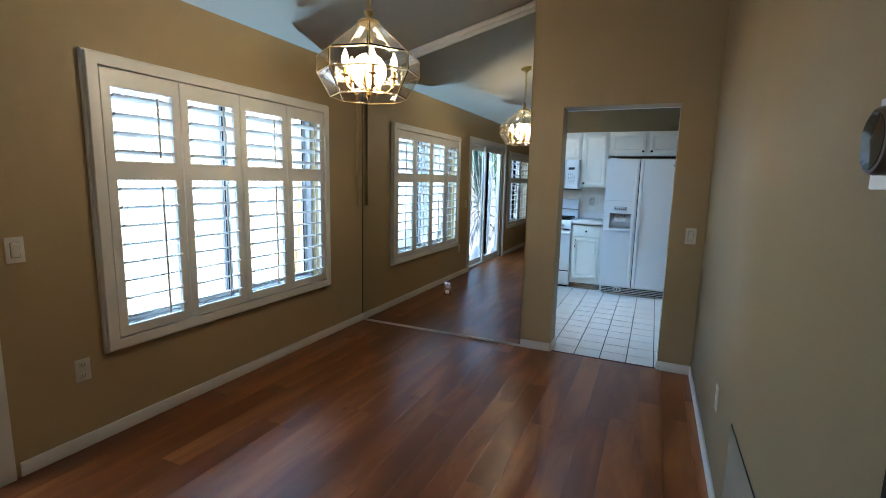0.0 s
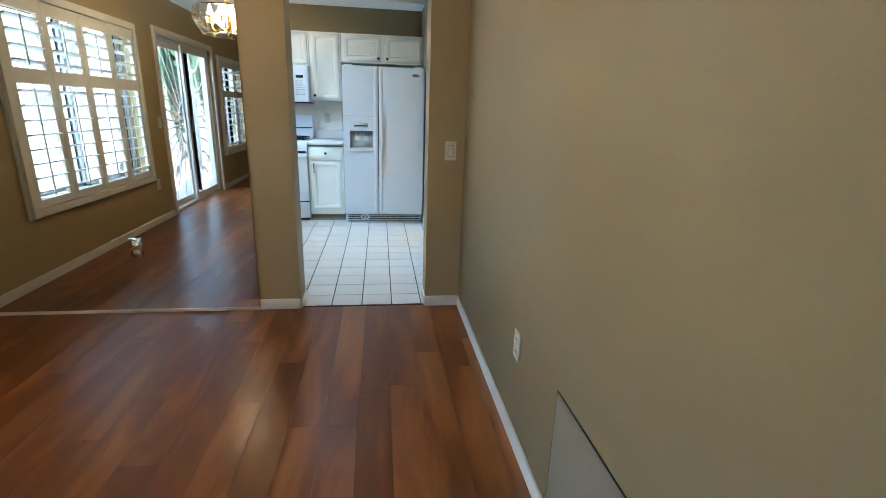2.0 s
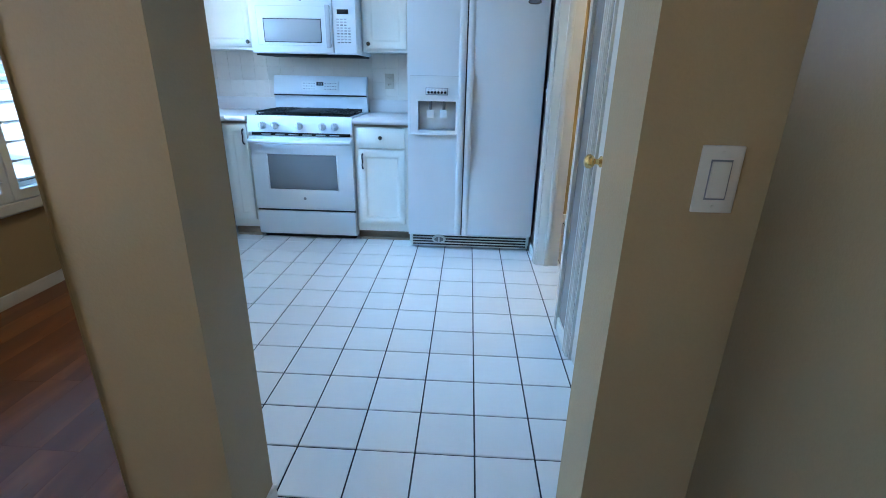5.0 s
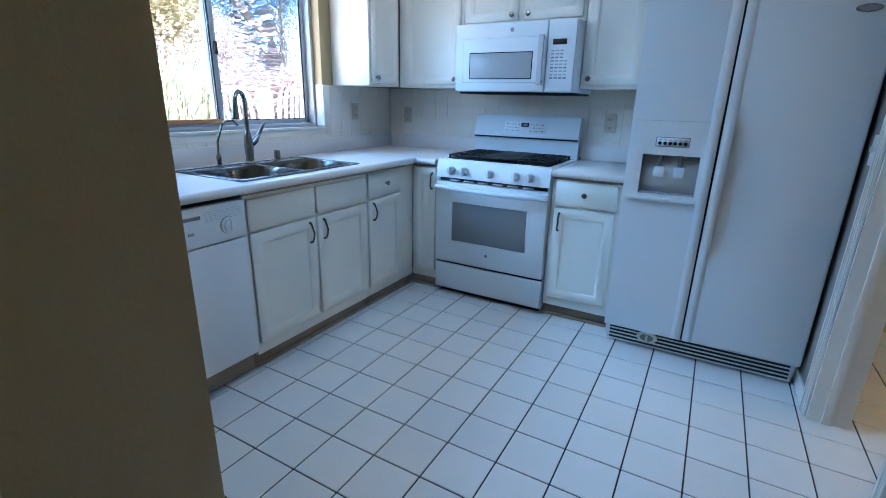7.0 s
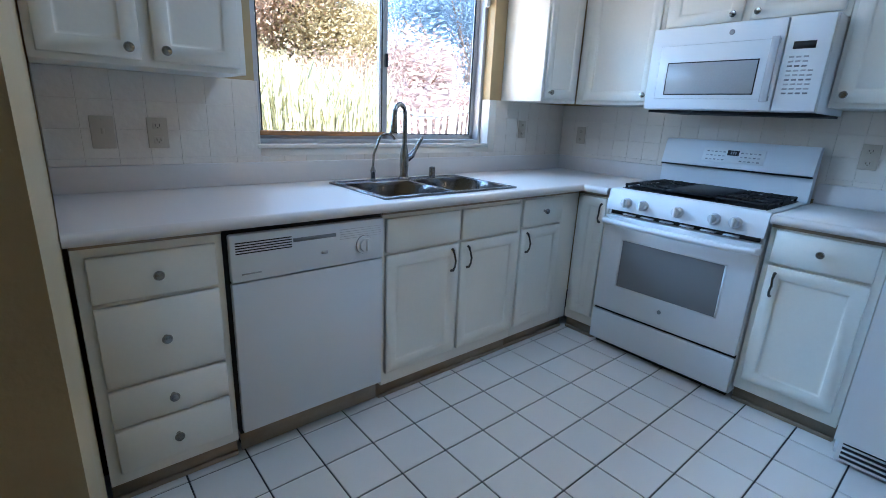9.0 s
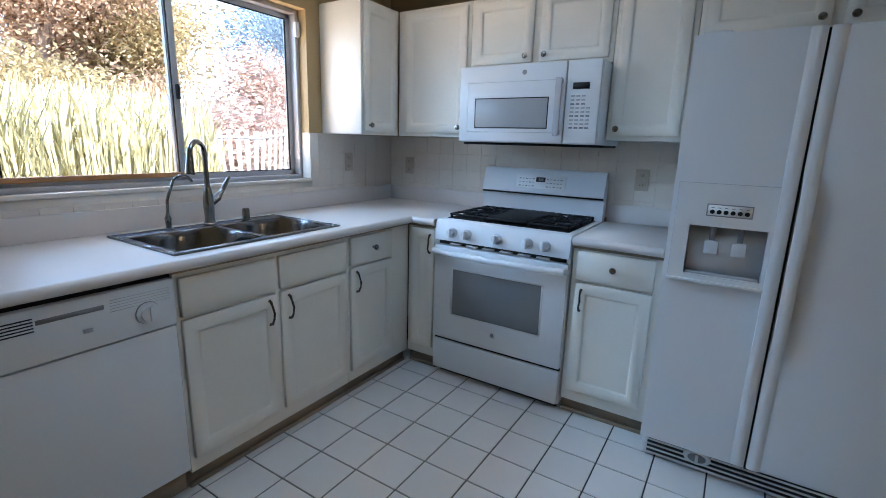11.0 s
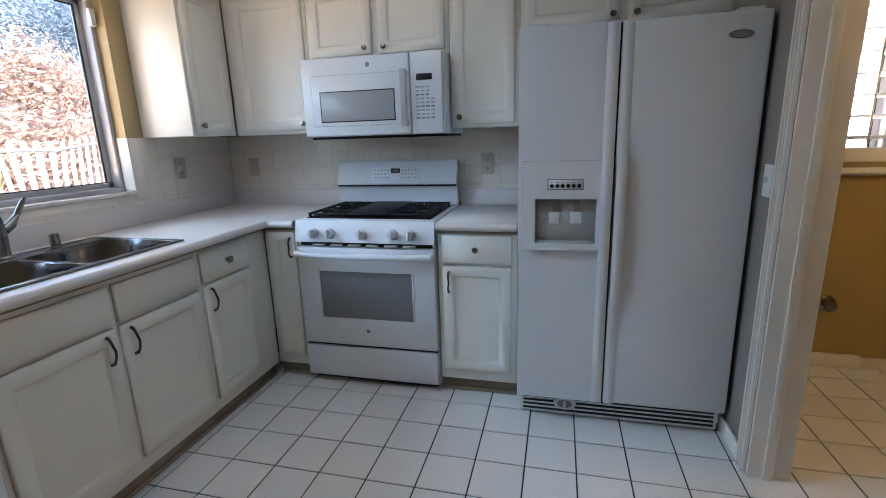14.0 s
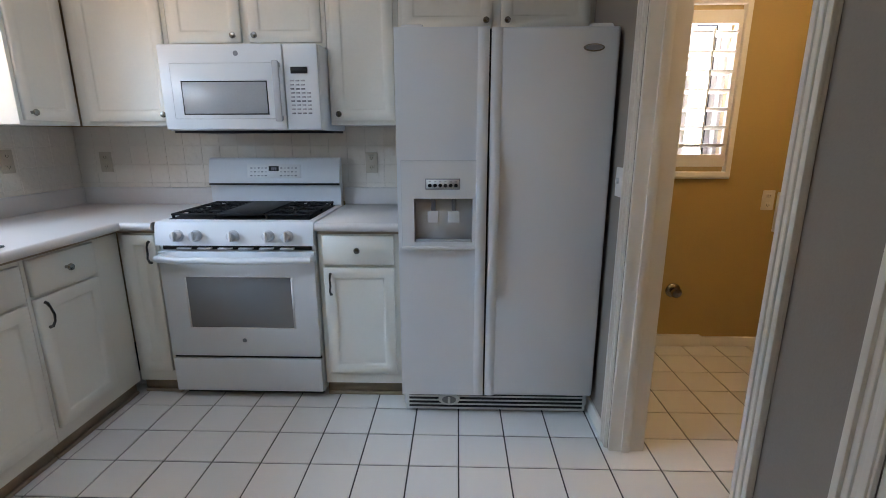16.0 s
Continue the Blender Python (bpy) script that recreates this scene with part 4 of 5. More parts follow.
# ---------- refrigerator ----------
fr = thing("refrigerator", front(-0.060, 6.76, 0, "-y"), "white side-by-side refrigerator with ice and water dispenser", "refrigerator")
part("cabinet", B(0.004, 0.896, 0.03, 1.722, -0.66, -0.004, bevel=0.006), WHITE, fr)
part("shadow_gap", B(0.012, 0.890, 0.115, 1.72, -0.006, 0.004), DARK, fr)


def fridge_door(u0, u1, hole=None):
    b = bmesh.new()
    if hole:
        h0, h1, k0, k1 = hole
        for a in ((u0, u1, 0.122, k0), (u0, u1, k1, 1.735), (u0, h0, k0, k1), (h1, u1, k0, k1)):
            box(b, a[0], a[1], a[2], a[3], 0.004, 0.066)
        box(b, h0, h1, k0, k1, 0.004, 0.010)
        bmesh.ops.remove_doubles(b, verts=b.verts, dist=1e-5)
    else:
        box(b, u0, u1, 0.122, 1.735, 0.004, 0.066, bevel=0.012, seg=3)
    return b


HOLE = (0.075, 0.325, 0.865, 1.058)
fl = part("freezer_door", fridge_door(0.003, 0.384, HOLE), WHITE, fr)
frd = part("refrigerator_door", fridge_door(0.392, 0.897), WHITE, fr)
part("door_gap", B(0.384, 0.392, 0.12, 1.73, 0.0, 0.05), DARK, fr)
for uu, d in ((0.360, fl), (0.414, frd)):
    hb = bmesh.new()
    s = -1 if uu < 0.39 else 1
    hv = []
    for v, n, wdt in ((0.125, 0.072, 0.022), (0.60, 0.074, 0.022), (0.66, 0.100, 0.021), (1.20, 0.100, 0.021), (1.27, 0.074, 0.022), (1.732, 0.072, 0.022)):
        hv.append([hb.verts.new(p) for p in ((uu - wdt, v, 0.060), (uu - wdt, v, n - 0.006), (uu - wdt * 0.4, v, n), (uu + wdt * 0.4, v, n), (uu + wdt, v, n - 0.006), (uu + wdt, v, 0.060))])
    for a, b2 in zip(hv, hv[1:]):
        for k in range(6):
            hb.faces.new((a[k], a[(k + 1) % 6], b2[(k + 1) % 6], b2[k]))
    hb.faces.new(hv[0][::-1])
    hb.faces.new(hv[-1])
    bmesh.ops.recalc_face_normals(hb, faces=hb.faces)
    part("handle", hb, WHITE, d, "full-height moulded white handle")
dp = bmesh.new()
for a in ((0.022, 0.075, 0.845, 1.215), (0.325, 0.343, 0.845, 1.215), (0.075, 0.325, 1.058, 1.215), (0.075, 0.325, 0.845, 0.868)):
    box(dp, *a, 0.064, 0.078)
bmesh.ops.remove_doubles(dp, verts=dp.verts, dist=1e-5)
dsp = part("dispenser_frame", dp, WPLAST, fl)
part("dispenser_lip", B(0.020, 0.345, 0.838, 0.850, 0.064, 0.092, bevel=0.004), WPLAST, fl)
part("dispenser_back", B(0.076, 0.324, 0.868, 1.057, 0.011, 0.038), WPLAST, fl)
part("dispenser_outline", plate_with_holes(0.018, 0.347, 0.838, 1.219, 0.060, 0.0672, [(0.0745, 0.3255, 0.864, 1.0585)]), LINE, fl, "grey joint round the dispenser")
part("drip_tray", B(0.080, 0.320, 0.869, 0.876, 0.0385, 0.070, bevel=0.002), LINE, fl)
for uu in (0.155, 0.245):
    part("paddle", B(uu - 0.025, uu + 0.025, 0.950, 1.003, 0.050, 0.062, bevel=0.006), WHITE, fl)
    part("paddle_arm", B(uu - 0.010, uu + 0.010, 0.990, 1.056, 0.0385, 0.049, bevel=0.003), GREYP, fl, "dark arm behind the paddle")
    part("nozzle", B(uu - 0.009, uu + 0.009, 1.028, 1.057, 0.0495, 0.062, bevel=0.004), GREYP, fl)
part("button_strip", B(0.124, 0.271, 1.097, 1.143, 0.0777, 0.0795, bevel=0.001), GREYP, fl, "dark outline of the button strip")
part("button_field", B(0.128, 0.267, 1.101, 1.139, 0.079, 0.0802), WPLAST, fl)
for i in range(6):
    part("button", lathe(bmesh.new(), [(0.0082, 0), (0.0080, 0.0020), (0.006, 0.003), (0, 0.003)], Matrix.Translation((0.143 + i * 0.022, 1.114, 0.0800)), 12), IRON, fl, "round dark button")
    part("button_mark", B(0.138 + i * 0.022, 0.148 + i * 0.022, 1.128, 1.131, 0.0798, 0.0806), GREYP, fl)
bd = lathe(bmesh.new(), [(0.042, 0), (0.040, 0.004), (0.0, 0.005)], Matrix(), 24)
for v in bd.verts:
    v.co.y *= 0.36
bmesh.ops.translate(bd, verts=bd.verts, vec=(0.795, 1.655, 0.066))
part("badge", bd, NICKEL, frd, "oval silver badge")
bd = lathe(bmesh.new(), [(0.035, 0), (0.034, 0.001), (0.0, 0.001)], Matrix(), 24)
for v in bd.verts:
    v.co.y *= 0.30
bmesh.ops.translate(bd, verts=bd.verts, vec=(0.795, 1.655, 0.0705))
part("badge_field", bd, GREYP, frd)
for uu in (0.03, 0.78):
    part("hinge_cover", B(uu, uu + 0.09, 1.722, 1.748, -0.03, 0.055, bevel=0.008), WPLAST, fr)
gr = part("base_grille", B(0.016, 0.884, 0.012, 0.116, -0.02, 0.012, bevel=0.004), WPLAST, fr)
for i in range(4):
    part("grille_slot", B(0.03, 0.870, 0.025 + i * 0.021, 0.036 + i * 0.021, 0.0118, 0.0135), DARK, gr)
fc = lathe(bmesh.new(), [(0.052, 0), (0.052, 0.012), (0.040, 0.016), (0.0, 0.016)], Matrix(), 24)
for v in fc.verts:
    v.co.y *= 0.62
bmesh.ops.translate(fc, verts=fc.verts, vec=(0.225, 0.072, 0.010))
part("filter_cap", fc, WPLAST, gr, "oval water filter cap")
fc = lathe(bmesh.new(), [(0.034, 0), (0.034, 0.003), (0.0, 0.003)], Matrix(), 24)
for v in fc.verts:
    v.co.y *= 0.55
bmesh.ops.translate(fc, verts=fc.verts, vec=(0.225, 0.072, 0.026))
part("filter_cap_recess", fc, GREYP, gr, "dark recess of the filter cap")
part("filter_cap_grip", B(0.219, 0.231, 0.055, 0.089, 0.0285, 0.034, bevel=0.002), WPLAST, gr)

# ---------- chandelier ----------
CHX, CHY = -0.941, 2.657
ch = thing("chandelier", pose(CHX, CHY, 2.25), "faceted clear glass and brass chandelier with lit bulbs on a chain", "chandelier")
NS = 8
RINGS = ((0.052, 0.0), (0.272, -0.182), (0.274, -0.268), (0.205, -0.388))


def ring_pt(i, k, grow=1.0):
    r, z = RINGS[i]
    a = 2 * math.pi * k / NS - 0.2025
    return Vector((grow * r * math.cos(a), grow * r * math.sin(a), z))


for i in range(len(RINGS) - 1):
    for k in range(NS):
        g = bmesh.new()
        quad = [ring_pt(i, k), ring_pt(i, k + 1), ring_pt(i + 1, k + 1), ring_pt(i + 1, k)]
        c = sum(quad, Vector()) / 4
        nrm = (quad[1] - quad[0]).cross(quad[3] - quad[0]).normalized()
        if nrm.dot(Vector((c.x, c.y, 0))) < 0:
            nrm = -nrm
        a = [g.verts.new(c + (q - c) * 0.985) for q in quad]
        b2 = [g.verts.new(c + (q - c) * 0.90 + nrm * 0.003) for q in quad]
        d2 = [g.verts.new(c + (q - c) * 0.985 - nrm * 0.002) for q in quad]
        g.faces.new(b2)
        g.faces.new(d2[::-1])
        for j in range(4):
            g.faces.new((a[j], a[(j + 1) % 4], b2[(j + 1) % 4], b2[j]))
            g.faces.new((d2[j], d2[(j + 1) % 4], a[(j + 1) % 4], a[j]))
        bmesh.ops.recalc_face_normals(g, faces=g.faces)
        me = mesh_of("glass_pane", g, FACET, soft=False)
        o = new("glass_pane", me)
        o.parent = ch
        o.visible_shadow = False
cm = bmesh.new()
for k in range(NS):
    for i in range(len(RINGS) - 1):
        rod(cm, ring_pt(i, k), ring_pt(i + 1, k), 0.0028, seg=6)
        rod(cm, ring_pt(i + 1, k), ring_pt(i + 1, k + 1), 0.0028, seg=6)
part("came_frame", cm, GOLD, ch, "thin brass cames between the glass panes")
part("crown", lathe(bmesh.new(), [(0.055, -0.012), (0.060, 0.0), (0.050, 0.010), (0.020, 0.018), (0.012, 0.030), (0.024, 0.045), (0.026, 0.058), (0.012, 0.072), (0.008, 0.085)], seg=20), GOLD, ch)
part("stem", lathe(bmesh.new(), [(0.008, 0.0), (0.008, -0.22), (0.022, -0.24), (0.034, -0.285), (0.030, -0.33), (0.014, -0.35), (0.018, -0.375), (0.006, -0.398), (0.0, -0.40)], seg=16), BRASS, ch)
for k in range(5):
    a = 2 * math.pi * k / 5 + 0.4
    c, s = math.cos(a), math.sin(a)
    am = part("arm", tube(bmesh.new(), [(0.02 * c, 0.02 * s, -0.30), (0.05 * c, 0.05 * s, -0.345), (0.095 * c, 0.095 * s, -0.36), (0.128 * c, 0.128 * s, -0.335), (0.135 * c, 0.135 * s, -0.29)], 0.006, 8), BRASS, ch)
    part("candle_cup", lathe(bmesh.new(), [(0.008, 0), (0.026, 0.008), (0.024, 0.012), (0.013, 0.014), (0.013, 0.05), (0.0, 0.051)], Matrix.Translation((0.135 * c, 0.135 * s, -0.292)), 14), BRASS, am)
    part("bulb", lathe(bmesh.new(), [(0.010, 0.0), (0.017, 0.02), (0.019, 0.036), (0.013, 0.062), (0.004, 0.085), (0.0, 0.09)], Matrix.Translation((0.135 * c, 0.135 * s, -0.242)), 14), BULB, am, "glowing candle bulb")
top = vault(CHX) - 2.25
z, k = 0.085, 0
while z < top - 0.05:
    pts = [(0.011 * math.cos(t) * (1 if k % 2 else 0), 0.011 * math.cos(t) * (0 if k % 2 else 1), z + 0.022 + 0.022 * math.sin(t)) for t in (2 * math.pi * j / 12 for j in range(13))]
    part("chain_link", tube(bmesh.new(), pts, 0.0028, 6), GOLD, ch)
    z, k = z + 0.036, k + 1
part("canopy", lathe(bmesh.new(), [(0.005, top - 0.06), (0.02, top - 0.05), (0.055, top - 0.03), (0.062, top + 0.012), (0.0, top + 0.012)], seg=20), GOLD, ch)
part("cord", rod(bmesh.new(), (0.012, 0.0, 0.08), (0.012, 0.0, top - 0.05), 0.0025, seg=6), GOLD, ch)

# ---------- plates ----------


def plate(name, m, kind, label, material=IVORY, w=0.072, h=0.118, cover=None):
    ob = thing(name, m, label, "switch" if "switch" in name else "outlet")
    part("cover_plate", B(-w / 2, w / 2, -h / 2, h / 2, 0.0, 0.006, bevel=0.003), cover or material, ob)
    if kind == "rocker":
        part("rocker", B(-0.016, 0.016, -0.032, 0.032, 0.005, 0.010, bevel=0.002), material, ob)
        part("rocker_gap", B(-0.018, 0.018, -0.035, 0.035, 0.0055, 0.0068), GREYP, ob)
    elif kind == "outlet":
        for v in (-0.028, 0.028):
            f = part("socket_face", B(-0.017, 0.017, v - 0.014, v + 0.014, 0.0055, 0.0085, bevel=0.002), material, ob)
            for uu in (-0.007, 0.007):
                part("slot", B(uu - 0.0012, uu + 0.0012, v - 0.004, v + 0.006, 0.0083, 0.009), DARK, f)
            part("slot", B(-0.002, 0.002, v - 0.010, v - 0.006, 0.0083, 0.009), DARK, f)
    elif kind == "toggle":
        part("toggle", B(-0.005, 0.005, -0.006, 0.016, 0.005, 0.018, bevel=0.002), material, ob)
    part("screw", lathe(bmesh.new(), [(0.003, 0), (0.0025, 0.001), (0, 0.001)], Matrix.Translation((0, h / 2 - 0.012, 0.0058)), 8), material, ob)
    part("screw", lathe(bmesh.new(), [(0.003, 0), (0.0025, 0.001), (0, 0.001)], Matrix.Translation((0, -h / 2 + 0.012, 0.0058)), 8), material, ob)
    return ob


plate("wall_switch", front(WX, 1.522, 1.073, "+x"), "rocker", "ivory wall switch beside the patio door")
plate("wall_outlet", front(WX, 1.745, 0.42, "+x"), "outlet", "ivory wall outlet below the dining window")
plate("wall_switch", front(0.787, MY, 1.060, "-y"), "rocker", "ivory rocker switch beside the kitchen doorway")
plate("wall_outlet", front(EX, 2.905, 0.425, "-x"), "outlet", "ivory outlet low on the plain wall")
plate("mirror_outlet", front(-1.152, MY - 0.009, 0.435, "-y"), "outlet", "outlet with mirrored plate set into the mirror", IVORY, 0.075, 0.12, MIRROR)
plate("wall_outlet", front(WX + 0.012, 4.665, 1.145, "+x"), "toggle", "almond switch plate on the tiled wall near the window", ALMOND, 0.075, 0.12)
plate("wall_outlet", front(WX + 0.012, 4.845, 1.145, "+x"), "outlet", "almond outlet on the tiled wall", ALMOND)
plate("wall_outlet", front(WX + 0.012, 7.03, 1.195, "+x"), "outlet", "almond outlet on the tiled wall beside the window", ALMOND)
plate("wall_outlet", front(-1.90, BY - 0.012, 1.17, "-y"), "outlet", "almond outlet on the tiled back wall corner", ALMOND)
plate("wall_outlet", front(-0.305, BY - 0.012, 1.165, "-y"), "outlet", "almond outlet above the short worktop", ALMOND)
plate("wall_switch", front(KX, 6.62, 1.135, "-x"), "toggle", "white switch plate beside the refrigerator", WPLAST)
plate("wall_outlet", front(2.055, BY + 0.05, 0.94, "-y"), "outlet", "ivory outlet on the laundry wall")

# flat-sided box on the laundry wall and the chrome valve cover below the window
lb = thing("laundry_valve_box", front(2.195, BY + 0.05, 0.87, "-y"), "white laundry box plate on the mustard wall", "valve box")
part("plate", B(-0.09, 0.09, -0.12, 0.12, 0.0, 0.012, bevel=0.004), WPLAST, lb)
part("recess", B(-0.075, 0.075, -0.105, 0.105, 0.0115, 0.0135), LINE, lb)
kn = thing("chrome_door_knob", front(1.56, BY + 0.05, 0.37, "-y"), "round chrome knob with rosette on the laundry wall", "knob")
part("rosette", lathe(bmesh.new(), [(0.046, 0), (0.046, 0.004), (0.036, 0.012), (0.016, 0.016)], seg=24), NICKEL, kn)
part("grip", lathe(bmesh.new(), [(0.014, 0.014), (0.014, 0.030), (0.030, 0.040), (0.034, 0.052), (0.027, 0.064), (0.0, 0.067)], seg=24), NICKEL, kn)

# round thermostat on its white plate
tm = thing("thermostat", front(EX, 1.422, 1.510, "-x"), "round dark thermostat with glossy face on a white backing plate", "thermostat")
part("backing_plate", B(-0.085, 0.085, -0.078, 0.078, 0.0, 0.006, bevel=0.003), WPLAST, tm, "white rounded backing plate")
part("ring", lathe(bmesh.new(), [(0.052, 0.004), (0.055, 0.010), (0.055, 0.030), (0.052, 0.036), (0.048, 0.037)], seg=32), mat("thermostat_ring_metal", (0.10, 0.085, 0.075), 0.3, 0.8), tm, "dark metal ring")
part("face", lathe(bmesh.new(), [(0.047, 0.034), (0.046, 0.038), (0.0, 0.040)], seg=32), mat("thermostat_face_glass", (0.02, 0.02, 0.022), 0.06), tm, "glossy black face")

# grey panel low on the plain wall
ap = thing("wall_access_panel", front(EX, 2.478, 0.0, "-x"), "grey-tan flush access panel low on the plain wall", "access panel")
part("panel", B(0.0, 1.10, 0.085, 0.495, 0.0005, 0.004, bevel=0.001), FLATDOOR, ap)
ln = bmesh.new()
for a in ((-0.004, 1.104, 0.495, 0.4985), (-0.004, 0.0, 0.075, 0.495), (1.10, 1.104, 0.075, 0.495)):
    box(ln, *a, 0.0, 0.0035)
part("edge_gap", ln, DARK, ap, "dark joint round the panel")

# window sensor by the kitchen window
sn = thing("window_sensor", front(WX - 0.06, 6.685, 1.95, "+x"), "small white contact sensor on the window frame", "sensor")
part("sensor", B(-0.014, 0.014, -0.04, 0.04, 0.0, 0.022, bevel=0.004), WPLAST, sn)

# ceiling fitting of the laundry
cl = thing("laundry_ceiling_lamp", pose(1.9, 6.5, 2.44), "small round laundry ceiling lamp with warm glass bowl", "ceiling lamp")
part("base", lathe(bmesh.new(), [(0.12, 0), (0.12, -0.02), (0.10, -0.03), (0.0, -0.03)], seg=24), BRASS, cl)
part("bowl", lathe(bmesh.new(), [(0.10, -0.03), (0.115, -0.045), (0.10, -0.08), (0.06, -0.11), (0.0, -0.12)], seg=24), glow("lamp_bowl_glow", (1.0, 0.78, 0.45), 1.8), cl)

# ---------- outdoors ----------
CONC = mat("pale_patio_concrete", (0.55, 0.53, 0.50), 0.85, var=0.10, scale=0.8, bump=0.3)
EARTH = mat("dry_ground", (0.11, 0.095, 0.075), 0.95, var=0.25, scale=0.5, bump=0.4)
FENCEW = mat("white_fence_paint", (0.74, 0.74, 0.72), 0.5, var=0.04)
PLUME = mat("pale_grass_blades", (0.54, 0.50, 0.28), 0.7, var=0.35, scale=1.2)


def leaf_material(name, colour):
    """Thin leaves that let light through, with tones that vary from leaf to leaf."""
    m = bpy.data.materials.new(name)
    m.use_nodes = True
    n, link = m.node_tree.nodes, m.node_tree.links.new
    n.remove(n["Principled BSDF"])
    geo, hsv = n.new("ShaderNodeNewGeometry"), n.new("ShaderNodeHueSaturation")
    hsv.inputs["Color"].default_value = (*colour, 1)
    val = n.new("ShaderNodeMapRange")
    link(geo.outputs["Random Per Island"], val.inputs["Value"])
    val.inputs["To Min"].default_value, val.inputs["To Max"].default_value = 0.75, 1.2
    link(val.outputs[0], hsv.inputs["Value"])
    front_side, back_side, mix = n.new("ShaderNodeBsdfDiffuse"), n.new("ShaderNodeBsdfTranslucent"), n.new("ShaderNodeMixShader")
    link(hsv.outputs[0], front_side.inputs["Color"])
    link(hsv.outputs[0], back_side.inputs["Color"])
    link(front_side.outputs[0], mix.inputs[1])
    link(back_side.outputs[0], mix.inputs[2])
    mix.inputs[0].default_value = 0.5
    link(mix.outputs[0], n["Material Output"].inputs["Surface"])
    return m


LEAFA = leaf_material("autumn_leaves", (0.55, 0.40, 0.27))
LEAFD = leaf_material("deep_green_leaves", (0.17, 0.27, 0.20))
LEAFP = leaf_material("dusty_pink_shrub_leaves", (0.60, 0.47, 0.40))
LEAFG = leaf_material("yellow_green_leaves", (0.54, 0.45, 0.25))
LEAFB = leaf_material("blue_green_needles", (0.25, 0.34, 0.41))
BARK = mat("grey_bark", (0.32, 0.24, 0.18), 0.9, var=0.3, scale=8, bump=0.5)
HILL = mat("far_hillside", (0.13, 0.115, 0.09), 0.95, var=0.2, scale=0.02)

bm = bmesh.new()
bmesh.ops.create_grid(bm, x_segments=1, y_segments=1, size=400)
bmesh.ops.translate(bm, verts=bm.verts, vec=(0, 0, -0.16))
structure("ground", bm, EARTH, "dry sandy ground outside the house", "ground")
structure("patio_slab", B(-4.4, WX - 0.18, -6, 9, -0.2, -0.10), CONC, "pale concrete patio outside the windows", "patio")

random.seed(4)
fn = thing("picket_fence", pose(-9.0, 8.0, -0.16), "white metal picket fence at the end of the garden", "fence")
pm = mesh_of("picket", B(-0.012, 0.012, -0.024, 0.024, 0.05, 1.84, bevel=0.004), FENCEW)
for i in range(200):
    o = new("picket", pm)
    o.parent = fn
    o.matrix_basis = pose(0, -12.0 + i * 0.115, 0)
for z in (0.22, 1.70):
    part("rail", B(-0.02, 0.02, -12.1, 10.9, z, z + 0.045), FENCEW, fn)
for i in range(11):
    part("post", B(-0.04, 0.04, -12.1 + i * 2.3, -12.02 + i * 2.3, 0, 1.9, bevel=0.006), FENCEW, fn)


def blades(name, n, xr, yr, hr, material, label, base=-0.16):
    vs, fs = [], []
    for _ in range(n):
        x, y, h = random.uniform(*xr), random.uniform(*yr), random.uniform(*hr)
        a, w, lean = random.uniform(0, 6.28), random.uniform(0.003, 0.008), random.uniform(0.02, 0.35)
        dx, dy = math.cos(a), math.sin(a)
        k = len(vs)
        for s, hh, ww in ((0, 0, 0.6), (0.35, 0.6, 1.0), (0.75, 0.88, 1.6), (1.0, 1.0, 0.2)):
            cx, cy = x + lean * s * s * dx, y + lean * s * s * dy
            vs += [(cx - dy * w * ww, cy + dx * w * ww, base + h * hh), (cx + dy * w * ww, cy - dx * w * ww, base + h * hh)]
        fs += [(k + 2 * j, k + 2 * j + 1, k + 2 * j + 3, k + 2 * j + 2) for j in range(3)]
    me = bpy.data.meshes.new(name)
    me.from_pydata(vs, [], fs)
    me.materials.append(material)
    return tagged(new(name, me), label, "grass", kind="stuff")


blades("plume_grass", 15000, (-6.9, -4.9), (4.0, 8.0), (1.0, 2.05), PLUME, "tall pale yellow-green plume grass outside the kitchen window")
blades("low_grass", 2500, (-8.8, -6.4), (4.0, 13.0), (0.2, 0.5), PLUME, "low dry grass in front of the fence")


